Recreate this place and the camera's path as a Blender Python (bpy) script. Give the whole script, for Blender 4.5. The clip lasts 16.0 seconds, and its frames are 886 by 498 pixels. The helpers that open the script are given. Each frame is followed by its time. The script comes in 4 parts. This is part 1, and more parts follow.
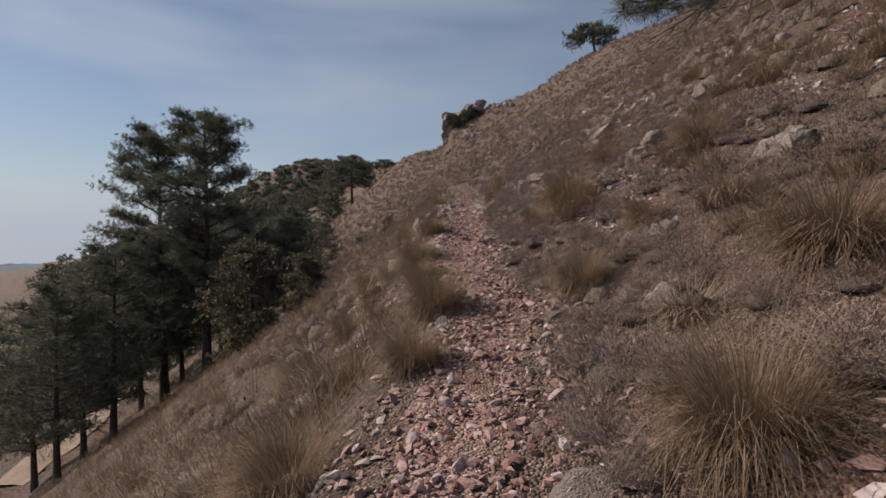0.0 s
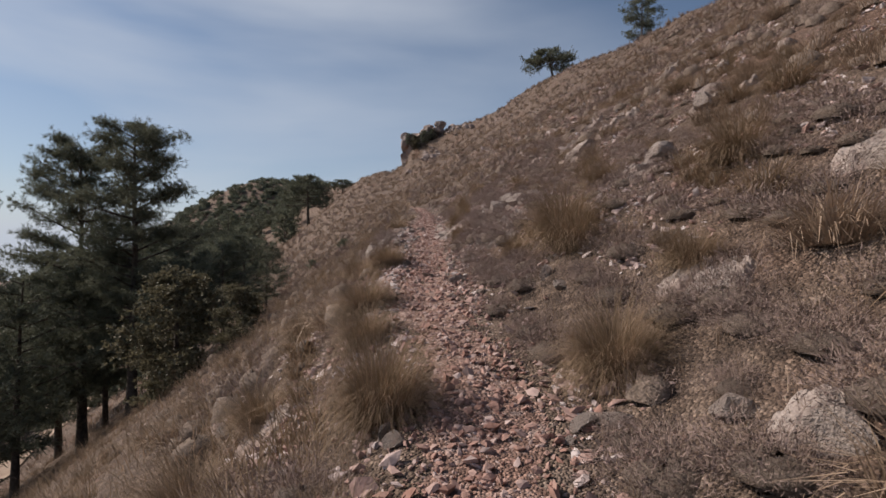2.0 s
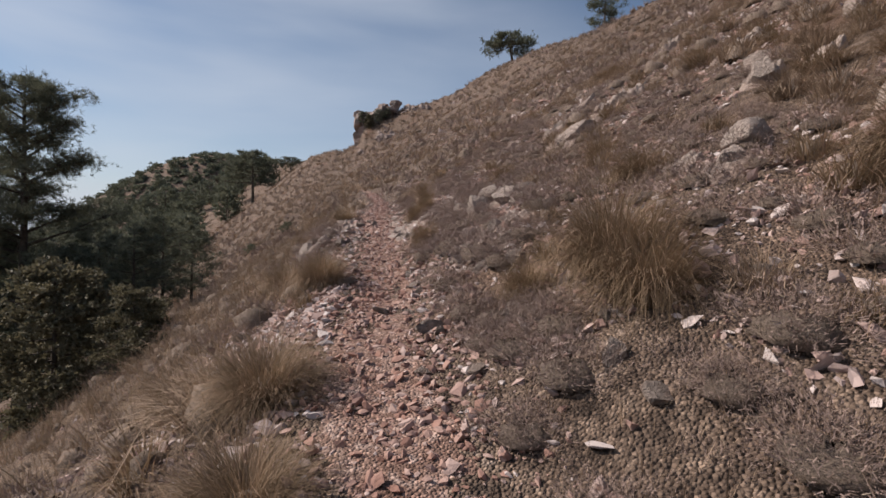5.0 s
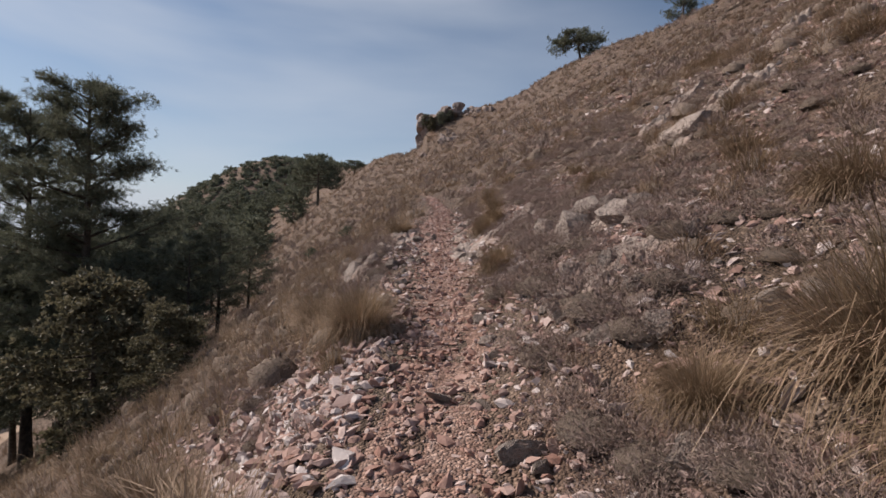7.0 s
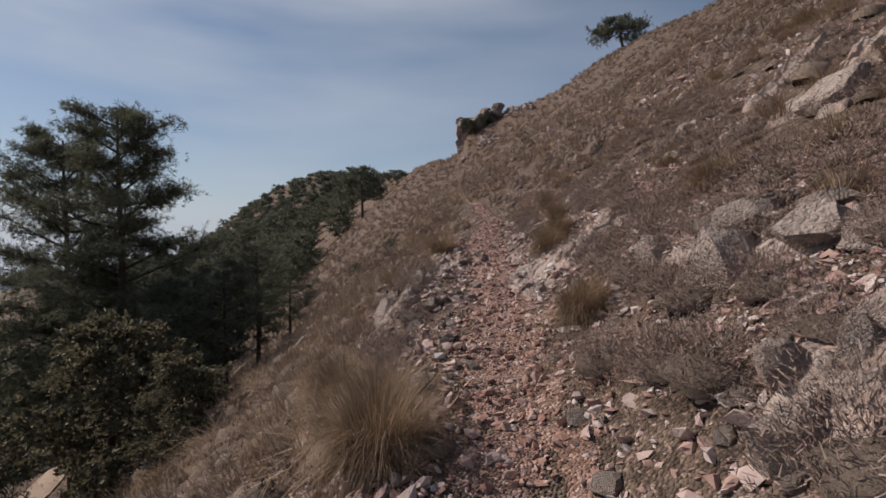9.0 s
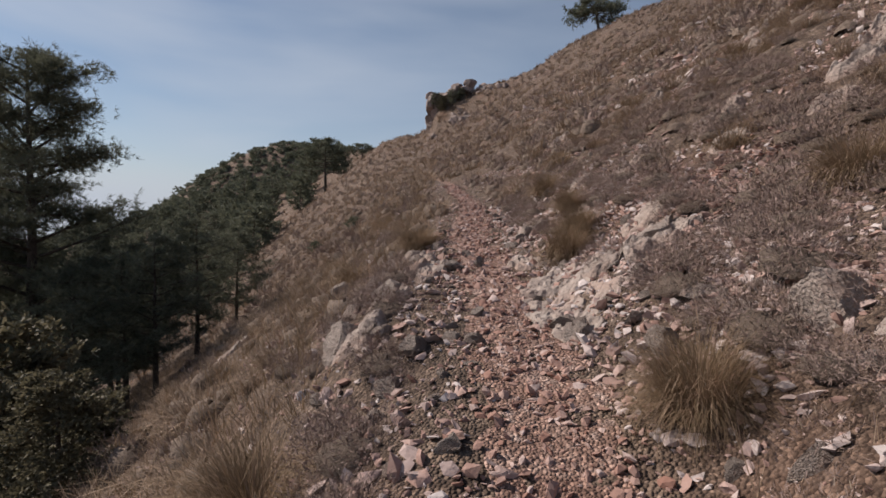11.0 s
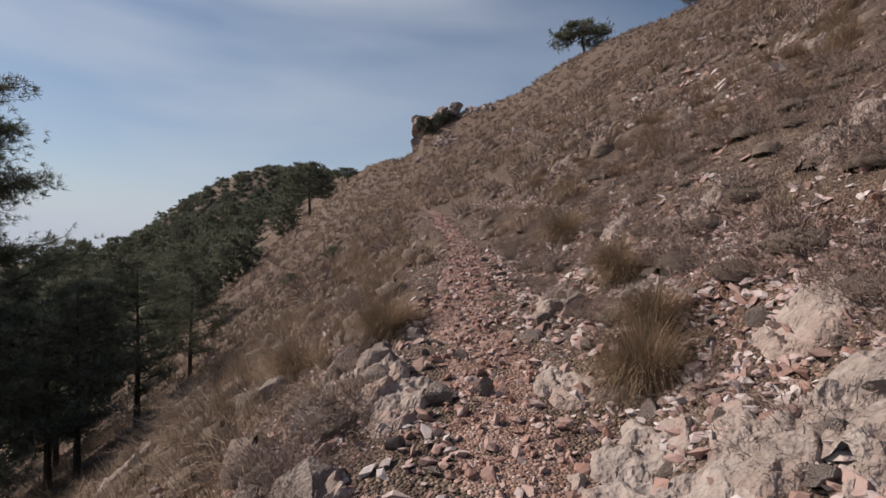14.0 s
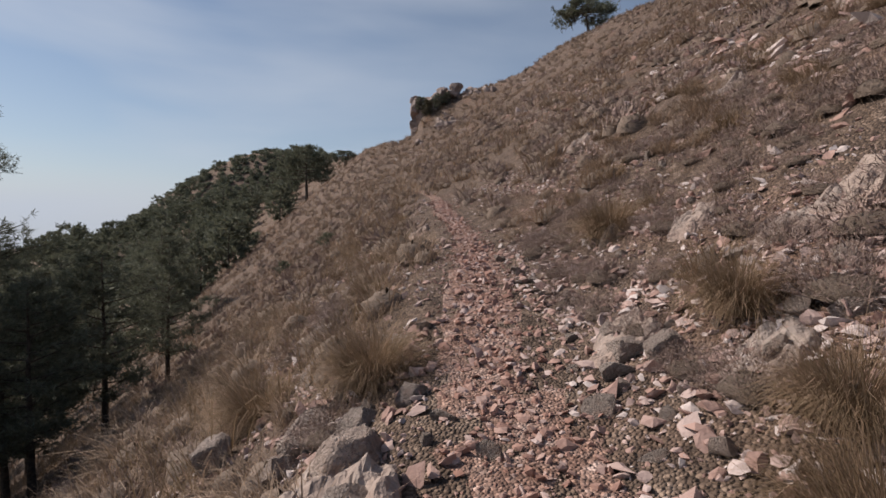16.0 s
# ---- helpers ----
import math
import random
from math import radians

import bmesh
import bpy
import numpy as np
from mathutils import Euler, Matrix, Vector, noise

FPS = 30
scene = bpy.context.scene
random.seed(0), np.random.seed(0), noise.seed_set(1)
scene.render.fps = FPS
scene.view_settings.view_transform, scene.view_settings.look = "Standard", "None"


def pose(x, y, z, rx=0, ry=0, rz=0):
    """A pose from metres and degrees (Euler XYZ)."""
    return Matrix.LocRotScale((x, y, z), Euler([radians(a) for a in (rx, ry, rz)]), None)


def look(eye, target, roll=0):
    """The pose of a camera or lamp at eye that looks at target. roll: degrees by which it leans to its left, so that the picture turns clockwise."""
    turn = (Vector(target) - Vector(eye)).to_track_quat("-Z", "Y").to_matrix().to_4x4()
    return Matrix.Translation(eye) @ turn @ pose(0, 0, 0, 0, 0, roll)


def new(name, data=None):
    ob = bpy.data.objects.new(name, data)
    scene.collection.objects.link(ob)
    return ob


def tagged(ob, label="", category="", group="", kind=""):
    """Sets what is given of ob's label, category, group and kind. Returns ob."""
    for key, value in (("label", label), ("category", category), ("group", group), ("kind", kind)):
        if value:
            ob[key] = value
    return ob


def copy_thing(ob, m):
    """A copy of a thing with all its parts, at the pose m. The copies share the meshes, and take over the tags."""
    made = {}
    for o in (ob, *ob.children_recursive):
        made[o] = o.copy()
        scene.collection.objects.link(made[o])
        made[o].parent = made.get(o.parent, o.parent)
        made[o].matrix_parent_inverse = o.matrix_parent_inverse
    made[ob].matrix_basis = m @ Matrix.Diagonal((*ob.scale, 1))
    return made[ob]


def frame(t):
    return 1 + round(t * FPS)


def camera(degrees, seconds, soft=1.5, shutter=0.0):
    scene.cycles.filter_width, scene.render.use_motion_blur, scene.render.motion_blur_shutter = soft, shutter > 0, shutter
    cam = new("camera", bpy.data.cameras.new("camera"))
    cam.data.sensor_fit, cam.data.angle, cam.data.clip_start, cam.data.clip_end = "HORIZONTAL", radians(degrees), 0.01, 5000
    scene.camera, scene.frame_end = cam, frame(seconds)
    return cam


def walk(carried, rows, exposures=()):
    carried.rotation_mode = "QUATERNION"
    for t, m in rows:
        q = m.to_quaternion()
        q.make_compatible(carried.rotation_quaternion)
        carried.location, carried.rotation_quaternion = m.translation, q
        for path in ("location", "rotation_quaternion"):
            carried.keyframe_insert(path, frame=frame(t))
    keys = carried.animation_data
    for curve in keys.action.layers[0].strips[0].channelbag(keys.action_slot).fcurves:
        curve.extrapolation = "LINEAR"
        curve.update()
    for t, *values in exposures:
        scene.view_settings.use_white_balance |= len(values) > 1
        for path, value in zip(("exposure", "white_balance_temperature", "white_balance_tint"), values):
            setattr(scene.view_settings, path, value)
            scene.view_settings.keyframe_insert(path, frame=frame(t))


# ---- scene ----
cam = camera(81.2, 16.0, 1.6)
PATH = [
    (0, (-0.293, -0.059, 1.657), (-0.39, 1.937, 1.565), 0.5),
    (0.5, (-0.37, 0.48, 1.701), (-0.49, 2.477, 1.679), 0.5),
    (1, (-0.486, 0.977, 1.799), (-0.429, 2.976, 1.83), 3.8),
    (1.5, (-0.335, 1.559, 1.827), (-0.191, 3.554, 1.812), 0.2),
    (2, (-0.359, 2.068, 1.827), (-0.299, 4.067, 1.818), 0.7),
    (2.5, (-0.458, 2.509, 1.931), (-0.428, 4.508, 1.915), 4.4),
    (3, (-0.337, 3.071, 1.996), (-0.316, 5.07, 1.953), -0.7),
    (3.5, (-0.349, 3.531, 1.97), (-0.335, 5.531, 1.962), 0.2),
    (3.7, (-0.405, 3.745, 2.044), (-0.34, 5.744, 2.035), 1.8),
    (5.8, (-0.354, 5.659, 2.362), (-0.06, 7.634, 2.268), 1.6),
    (6, (-0.321, 5.849, 2.437), (-0.095, 7.834, 2.353), 0.2),
    (6.5, (-0.377, 6.382, 2.455), (-0.313, 8.38, 2.398), 1.6),
    (7, (-0.388, 6.877, 2.464), (-0.372, 8.876, 2.395), 3.1),
    (7.5, (-0.351, 7.413, 2.586), (-0.48, 9.408, 2.548), 0.6),
    (8, (-0.488, 7.949, 2.653), (-0.61, 9.946, 2.646), 2.3),
    (8.5, (-0.487, 8.439, 2.607), (-0.512, 10.438, 2.569), 2.0),
    (9, (-0.488, 8.929, 2.713), (-0.653, 10.922, 2.658), -0.4),
    (9.2, (-0.542, 9.156, 2.69), (-0.757, 11.143, 2.624), 0.4),
    (11.3, (-0.874, 11.48, 3.016), (-0.874, 13.475, 2.876), 1.8),
    (11.5, (-0.84, 11.698, 3.118), (-0.891, 13.694, 3.005), 0.0),
    (12, (-0.846, 12.146, 3.101), (-0.944, 14.143, 3.052), -0.0),
    (12.5, (-0.852, 12.6, 3.2), (-0.698, 14.594, 3.195), 3.4),
    (13, (-0.732, 13.031, 3.294), (-0.77, 15.031, 3.298), -2.6),
    (13.5, (-0.748, 13.361, 3.24), (-0.923, 15.353, 3.256), -5.1),
    (14, (-0.845, 13.861, 3.332), (-0.822, 15.861, 3.282), 1.5),
    (14.5, (-0.775, 14.352, 3.4), (-0.758, 16.352, 3.368), 0.3),
    (15, (-0.882, 14.75, 3.359), (-1.088, 16.739, 3.326), 0.3),
    (15.5, (-1.017, 15.137, 3.459), (-1.106, 17.135, 3.438), 4.0),
    (16, (-0.91, 15.632, 3.462), (-0.882, 17.628, 3.35), 1.5),
]
EXPOSURES = [(0, -0.05), (0.5, -0.1), (1.5, 0.13), (2.5, 0.1), (3.5, -0.06), (6, 0.44), (6.5, 0.32), (7, 0.2), (8, -0.13), (9, -0.04),
             (11.5, 0.1), (12, 0.06), (12.5, 0.04), (13, 0.24), (13.5, -0.14), (14, 0.08), (15, 0.0), (16, 0.14)]
walk(cam, [(t, look(eye, target, roll)) for t, eye, target, roll in PATH], EXPOSURES)

# ---- world and sun ----
SUN_AZ, SUN_EL = 73.0, 38.0          # degrees to the left of +y, degrees up
SUN_DIR = Vector((-math.sin(radians(SUN_AZ)) * math.cos(radians(SUN_EL)),
                  math.cos(radians(SUN_AZ)) * math.cos(radians(SUN_EL)), math.sin(radians(SUN_EL))))

world = bpy.data.worlds.new("sky")
scene.world = world
world.use_nodes = True
wn, wl = world.node_tree.nodes, world.node_tree.links
sky = wn.new("ShaderNodeTexSky")
sky.sky_type, sky.sun_disc = "NISHITA", False
sky.sun_elevation, sky.sun_rotation = radians(SUN_EL), radians(-SUN_AZ)
sky.altitude, sky.air_density, sky.dust_density, sky.ozone_density = 1200, 1.0, 1.0, 1.5
coord, mapn = wn.new("ShaderNodeTexCoord"), wn.new("ShaderNodeMapping")
mapn.inputs["Scale"].default_value = (0.7, 1.0, 3.2)
mapn.inputs["Rotation"].default_value = (0.0, 0.12, 0.5)
cloud, ramp = wn.new("ShaderNodeTexNoise"), wn.new("ShaderNodeValToRGB")
cloud.inputs["Scale"].default_value, cloud.inputs["Detail"].default_value = 1.4, 5.0
cloud.inputs["Roughness"].default_value, cloud.inputs["Distortion"].default_value = 0.45, 0.2
ramp.color_ramp.elements[0].position, ramp.color_ramp.elements[1].position = 0.40, 0.80
mixc = wn.new("ShaderNodeMixRGB")
mixc.inputs["Color2"].default_value = (7.4, 7.8, 8.6, 1)
wl.new(coord.outputs["Generated"], mapn.inputs["Vector"])
wl.new(mapn.outputs["Vector"], cloud.inputs["Vector"])
wl.new(cloud.outputs["Fac"], ramp.inputs["Fac"])
side, veil = wn.new("ShaderNodeMapRange"), wn.new("ShaderNodeMath")
side.inputs["From Min"].default_value, side.inputs["From Max"].default_value = 0.45, -0.65
side.inputs["To Min"].default_value, side.inputs["To Max"].default_value = 0.10, 1.6
veil.operation = "MULTIPLY"
wl.new(ramp.outputs["Color"], veil.inputs[0])
wl.new(side.outputs["Result"], veil.inputs[1])
wl.new(veil.outputs["Value"], mixc.inputs["Fac"])
wl.new(sky.outputs["Color"], mixc.inputs["Color1"])
sep, low, haze = wn.new("ShaderNodeSeparateXYZ"), wn.new("ShaderNodeMapRange"), wn.new("ShaderNodeMixRGB")
low.inputs["From Min"].default_value, low.inputs["From Max"].default_value = 0.36, -0.02
low.inputs["To Min"].default_value, low.inputs["To Max"].default_value = 0.0, 0.64
haze.inputs["Color2"].default_value = (5.3, 6.0, 7.3, 1)
wl.new(coord.outputs["Generated"], sep.inputs["Vector"])
wl.new(sep.outputs["X"], side.inputs["Value"])
wl.new(sep.outputs["Z"], low.inputs["Value"])
wl.new(low.outputs["Result"], haze.inputs["Fac"])
wl.new(mixc.outputs["Color"], haze.inputs["Color1"])
wl.new(haze.outputs["Color"], wn["Background"].inputs["Color"])
wn["Background"].inputs["Strength"].default_value = 0.076

sun = new("sun", bpy.data.lights.new("sun", "SUN"))
sun.data.energy, sun.data.angle, sun.data.color = 5.0, radians(0.6), (1.0, 0.88, 0.775)
sun.matrix_world = look((0, 0, 60), Vector((0, 0, 60)) - SUN_DIR)

# ---- materials ----


def material(name, stops, scale=4.0, detail=8.0, rough=0.9, bump=0.3, bump_scale=40.0, bump_dist=0.02, per="", per_mix=0.5, per_stops=None, coords="Object", patch=None, pebble=0.0, thin=0.0):
    """A surface of mottled colour: stops are (position, colour) over a noise, per adds variation by piece, patch is (scale, colour, low, high)."""
    m = bpy.data.materials.new(name)
    m.use_nodes = True
    n, l = m.node_tree.nodes, m.node_tree.links
    b = n["Principled BSDF"]
    b.inputs["Roughness"].default_value = rough
    b.inputs["Specular IOR Level"].default_value = 0.25
    c = n.new("ShaderNodeTexCoord")
    t = n.new("ShaderNodeTexNoise")
    t.inputs["Scale"].default_value, t.inputs["Detail"].default_value, t.inputs["Roughness"].default_value = scale, detail, 0.65
    l.new(c.outputs[coords], t.inputs["Vector"])
    r = n.new("ShaderNodeValToRGB")
    fill(r, stops)
    l.new(t.outputs["Fac"], r.inputs["Fac"])
    out = r.outputs["Color"]
    if patch:
        t2 = n.new("ShaderNodeTexNoise")
        t2.inputs["Scale"].default_value, t2.inputs["Detail"].default_value = patch[0], 5.0
        l.new(c.outputs[coords], t2.inputs["Vector"])
        mr = n.new("ShaderNodeMapRange")
        mr.inputs["From Min"].default_value, mr.inputs["From Max"].default_value = patch[2], patch[3]
        l.new(t2.outputs["Fac"], mr.inputs["Value"])
        mx = n.new("ShaderNodeMixRGB")
        mx.inputs["Color2"].default_value = (*patch[1], 1)
        l.new(mr.outputs["Result"], mx.inputs["Fac"])
        l.new(out, mx.inputs["Color1"])
        out = mx.outputs["Color"]
    if pebble:
        vo = n.new("ShaderNodeTexVoronoi")
        vo.inputs["Scale"].default_value = pebble
        l.new(c.outputs[coords], vo.inputs["Vector"])
        hs = n.new("ShaderNodeSeparateColor")
        l.new(vo.outputs["Color"], hs.inputs["Color"])
        pr = n.new("ShaderNodeValToRGB")
        fill(pr, [(0.0, (0.5, 0.46, 0.44)), (0.7, (0.9, 0.87, 0.85)), (1.0, (1.8, 1.75, 1.7))])
        l.new(hs.outputs["Red"], pr.inputs["Fac"])
        mx = n.new("ShaderNodeMixRGB")
        mx.blend_type = "MULTIPLY"
        mx.inputs["Fac"].default_value = 0.85
        l.new(out, mx.inputs["Color1"])
        l.new(pr.outputs["Color"], mx.inputs["Color2"])
        out = mx.outputs["Color"]
    if per:
        src = n.new("ShaderNodeNewGeometry").outputs["Random Per Island"] if per == "island" else n.new("ShaderNodeObjectInfo").outputs["Random"]
        r2 = n.new("ShaderNodeValToRGB")
        fill(r2, per_stops)
        l.new(src, r2.inputs["Fac"])
        mx = n.new("ShaderNodeMixRGB")
        mx.inputs["Fac"].default_value = per_mix
        l.new(out, mx.inputs["Color1"])
        l.new(r2.outputs["Color"], mx.inputs["Color2"])
        out = mx.outputs["Color"]
    l.new(out, b.inputs["Base Color"])
    if thin:
        tr, ms = n.new("ShaderNodeBsdfTranslucent"), n.new("ShaderNodeMixShader")
        ms.inputs["Fac"].default_value = thin
        l.new(out, tr.inputs["Color"])
        l.new(b.outputs["BSDF"], ms.inputs[1])
        l.new(tr.outputs["BSDF"], ms.inputs[2])
        l.new(ms.outputs["Shader"], n["Material Output"].inputs["Surface"])
    if bump:
        t3 = n.new("ShaderNodeTexNoise")
        t3.inputs["Scale"].default_value, t3.inputs["Detail"].default_value = bump_scale, 6.0
        l.new(c.outputs[coords], t3.inputs["Vector"])
        bp = n.new("ShaderNodeBump")
        bp.inputs["Strength"].default_value, bp.inputs["Distance"].default_value = bump, bump_dist
        if pebble:
            ad = n.new("ShaderNodeMath")
            ad.operation = "SUBTRACT"
            l.new(t3.outputs["Fac"], ad.inputs[0])
            l.new(vo.outputs["Distance"], ad.inputs[1])
            l.new(ad.outputs["Value"], bp.inputs["Height"])
        else:
            l.new(t3.outputs["Fac"], bp.inputs["Height"])
        l.new(bp.outputs["Normal"], b.inputs["Normal"])
    return m


def fill(r, stops):
    e = r.color_ramp.elements
    while len(e) < len(stops):
        e.new(0.5)
    for k, (p, col) in zip(e, stops):
        k.position, k.color = p, (*col, 1)


SOIL = material("dry_hill_soil", [(0.32, (0.0563, 0.0415, 0.0332)), (0.47, (0.128, 0.0934, 0.0738)), (0.60, (0.2, 0.151, 0.12)), (0.74, (0.338, 0.28, 0.251))],
                scale=5.0, detail=14, bump=1.0, bump_scale=11, bump_dist=0.035, pebble=48.0, patch=(0.5, (0.17, 0.109, 0.0834), 0.52, 0.72))
EARTH = material("trodden_red_earth", [(0.3, (0.152, 0.0903, 0.071)), (0.5, (0.252, 0.164, 0.134)), (0.7, (0.364, 0.268, 0.233))],
                 scale=3.5, detail=12, bump=1.0, bump_scale=22, bump_dist=0.02, pebble=55.0, patch=(9.0, (0.418, 0.325, 0.293), 0.55, 0.7))
SAND = material("sandy_track_earth", [(0.35, (0.259, 0.187, 0.141)), (0.65, (0.338, 0.259, 0.2))], scale=1.5)
LIME = material("weathered_limestone", [(0.26, (0.116, 0.0911, 0.0797)), (0.40, (0.218, 0.176, 0.157)), (0.55, (0.327, 0.275, 0.245)), (0.72, (0.434, 0.38, 0.348))],
                scale=9.0, detail=15, bump=1.0, bump_scale=15, bump_dist=0.06, patch=(1.4, (0.298, 0.203, 0.166), 0.53, 0.72),
                per="object", per_mix=0.3, per_stops=[(0, (0.218, 0.173, 0.152)), (0.6, (0.378, 0.315, 0.284)), (1, (0.333, 0.237, 0.194))])
CRAG = material("crag_limestone", [(0.3, (0.106, 0.0859, 0.0772)), (0.45, (0.233, 0.186, 0.169)), (0.6, (0.36, 0.296, 0.27)), (0.75, (0.445, 0.372, 0.347))],
                scale=0.6, detail=14, bump=0.9, bump_scale=1.5, bump_dist=0.4, patch=(0.3, (0.254, 0.162, 0.125), 0.56, 0.75))
GRAVEL = material("broken_stone", [(0.3, (0.216, 0.144, 0.124)), (0.55, (0.357, 0.268, 0.242)), (0.75, (0.462, 0.385, 0.363))], scale=14, detail=8, bump=0.5, bump_scale=60, bump_dist=0.01,
                  per="island", per_mix=0.65, per_stops=[(0, (0.218, 0.119, 0.0929)), (0.3, (0.35, 0.223, 0.19)), (0.6, (0.419, 0.323, 0.303)), (0.85, (0.524, 0.465, 0.455)), (1, (0.612, 0.569, 0.566))])
PATHSTONE = material("earth_stained_stone", [(0.3, (0.202, 0.111, 0.0861)), (0.55, (0.313, 0.197, 0.164)), (0.75, (0.42, 0.298, 0.262))], scale=14, detail=8, bump=0.5, bump_scale=60, bump_dist=0.01,
                     per="island", per_mix=0.6, per_stops=[(0, (0.211, 0.105, 0.079)), (0.35, (0.305, 0.182, 0.15)), (0.65, (0.374, 0.259, 0.227)), (0.85, (0.458, 0.356, 0.33)), (1, (0.561, 0.481, 0.467))])
STRAW = material("dry_esparto_blades", [(0.35, (0.179, 0.125, 0.0877)), (0.55, (0.321, 0.229, 0.166)), (0.7, (0.439, 0.324, 0.242))], scale=3, detail=4, rough=0.75, bump=0, thin=0.22, patch=(0.45, (0.137, 0.0981, 0.0761), 0.46, 0.64),
                 per="island", per_mix=0.55, per_stops=[(0, (0.112, 0.0848, 0.0577)), (0.35, (0.237, 0.168, 0.115)), (0.75, (0.392, 0.286, 0.202)), (1, (0.604, 0.467, 0.357))])
GREENISH = material("half_dry_esparto_blades", [(0.35, (0.143, 0.0975, 0.0605)), (0.55, (0.242, 0.167, 0.11)), (0.7, (0.353, 0.243, 0.173))], scale=3, detail=4, rough=0.75, bump=0, thin=0.3,
                    per="island", per_mix=0.55, per_stops=[(0, (0.0936, 0.073, 0.0417)), (0.4, (0.187, 0.136, 0.0814)), (0.8, (0.33, 0.23, 0.157)), (1, (0.528, 0.38, 0.282))])
TWIG = material("grey_brown_twigs", [(0.35, (0.13, 0.0906, 0.0769)), (0.6, (0.272, 0.2, 0.18))], scale=4, detail=4, rough=0.9, bump=0,
                per="island", per_mix=0.6, per_stops=[(0, (0.101, 0.0724, 0.0577)), (0.4, (0.216, 0.157, 0.136)), (0.8, (0.344, 0.254, 0.225)), (1, (0.216, 0.187, 0.129))])
# dead stems, coloured dark to put the inner shade of the plants in
THATCH_SHADE = material("dead_stems_with_shade", [(0.35, (0.096, 0.0752, 0.0608)), (0.6, (0.208, 0.16, 0.131))], scale=30, detail=6, rough=0.95, bump=0.8, bump_scale=60, bump_dist=0.02)
BARK = material("dark_pine_bark", [(0.35, (0.035, 0.028, 0.024)), (0.6, (0.10, 0.08, 0.065))], scale=5, detail=9, bump=0.9, bump_scale=12, bump_dist=0.05)
DEAD = material("bare_grey_wood", [(0.35, (0.112, 0.088, 0.07)), (0.6, (0.198, 0.16, 0.13))], scale=8)
NEEDLE = material("pine_needles", [(0.35, (0.0807, 0.0921, 0.0649)), (0.65, (0.169, 0.177, 0.121))], scale=1.2, detail=4, rough=0.7, bump=0, thin=0.3,
                  per="island", per_mix=0.5, per_stops=[(0, (0.051, 0.0586, 0.0454)), (0.6, (0.113, 0.122, 0.0855)), (1, (0.204, 0.197, 0.141))])
OAK = material("holm_oak_leaves", [(0.35, (0.0805, 0.0743, 0.0463)), (0.65, (0.162, 0.145, 0.0936))], scale=2, detail=4, rough=0.6, bump=0, thin=0.35,
               per="island", per_mix=0.5, per_stops=[(0, (0.0569, 0.0561, 0.0339)), (0.6, (0.143, 0.127, 0.08)), (1, (0.247, 0.217, 0.147))])
STALK = material("pale_dry_stalks", [(0.35, (0.297, 0.211, 0.143)), (0.65, (0.451, 0.341, 0.251))], scale=5, detail=3, rough=0.7, bump=0)
FARHILL = material("far_wooded_hills_haze_glow", [(0.4, (0.07, 0.085, 0.085)), (0.6, (0.13, 0.14, 0.14))], scale=0.01, bump=0)

# ---- the lie of the land ----
rng = np.random.default_rng(7)


def soft(a, k=1.0):
    return k * np.logaddexp(0.0, np.asarray(a, float) / k)


LATTICE = np.random.default_rng(3).random((256, 256))


def vnoise(x, y, size, shift=0.0):
    """Smooth noise of -1 to 1 with features of that size in metres."""
    u, v = np.asarray(x, float) / size + shift, np.asarray(y, float) / size + shift * 1.7
    i, j = np.floor(u).astype(int), np.floor(v).astype(int)
    f, g = u - i, v - j
    f, g = f * f * (3 - 2 * f), g * g * (3 - 2 * g)
    a, b = LATTICE[i % 256, j % 256], LATTICE[(i + 1) % 256, j % 256]
    c, d = LATTICE[i % 256, (j + 1) % 256], LATTICE[(i + 1) % 256, (j + 1) % 256]
    return 2 * ((a * (1 - f) + b * f) * (1 - g) + (c * (1 - f) + d * f) * g) - 1


def hump(v, mid, wide):
    return np.exp(-((v - mid) / wide) ** 2)


def trail_x(y):
    y = np.asarray(y, float)
    near = -0.36 + 0.42 * np.exp(-((y - 5.8) / 1.9) ** 2) + 0.12 * np.sin(y * 0.55 + 0.6) * np.exp(-((y - 22) / 14) ** 2)
    return near - 0.134 * soft(y - 32, 4) - 0.14 * soft(y - 108, 12)


def trail_z(y):
    return 0.10 + 0.125 * np.asarray(y, float) - 0.022 * soft(np.asarray(y, float) - 24, 3) + 0.055 * soft(np.asarray(y, float) - 75, 8) - 0.05 * soft(np.asarray(y, float) - 125, 8)


def half_width(y):
    return 0.42 - 0.14 / (1 + np.exp(-(np.asarray(y, float) - 21) / 2.5)) + 0.09 * vnoise(np.asarray(y, float), 0 * np.asarray(y, float), 1.7, 5.3)


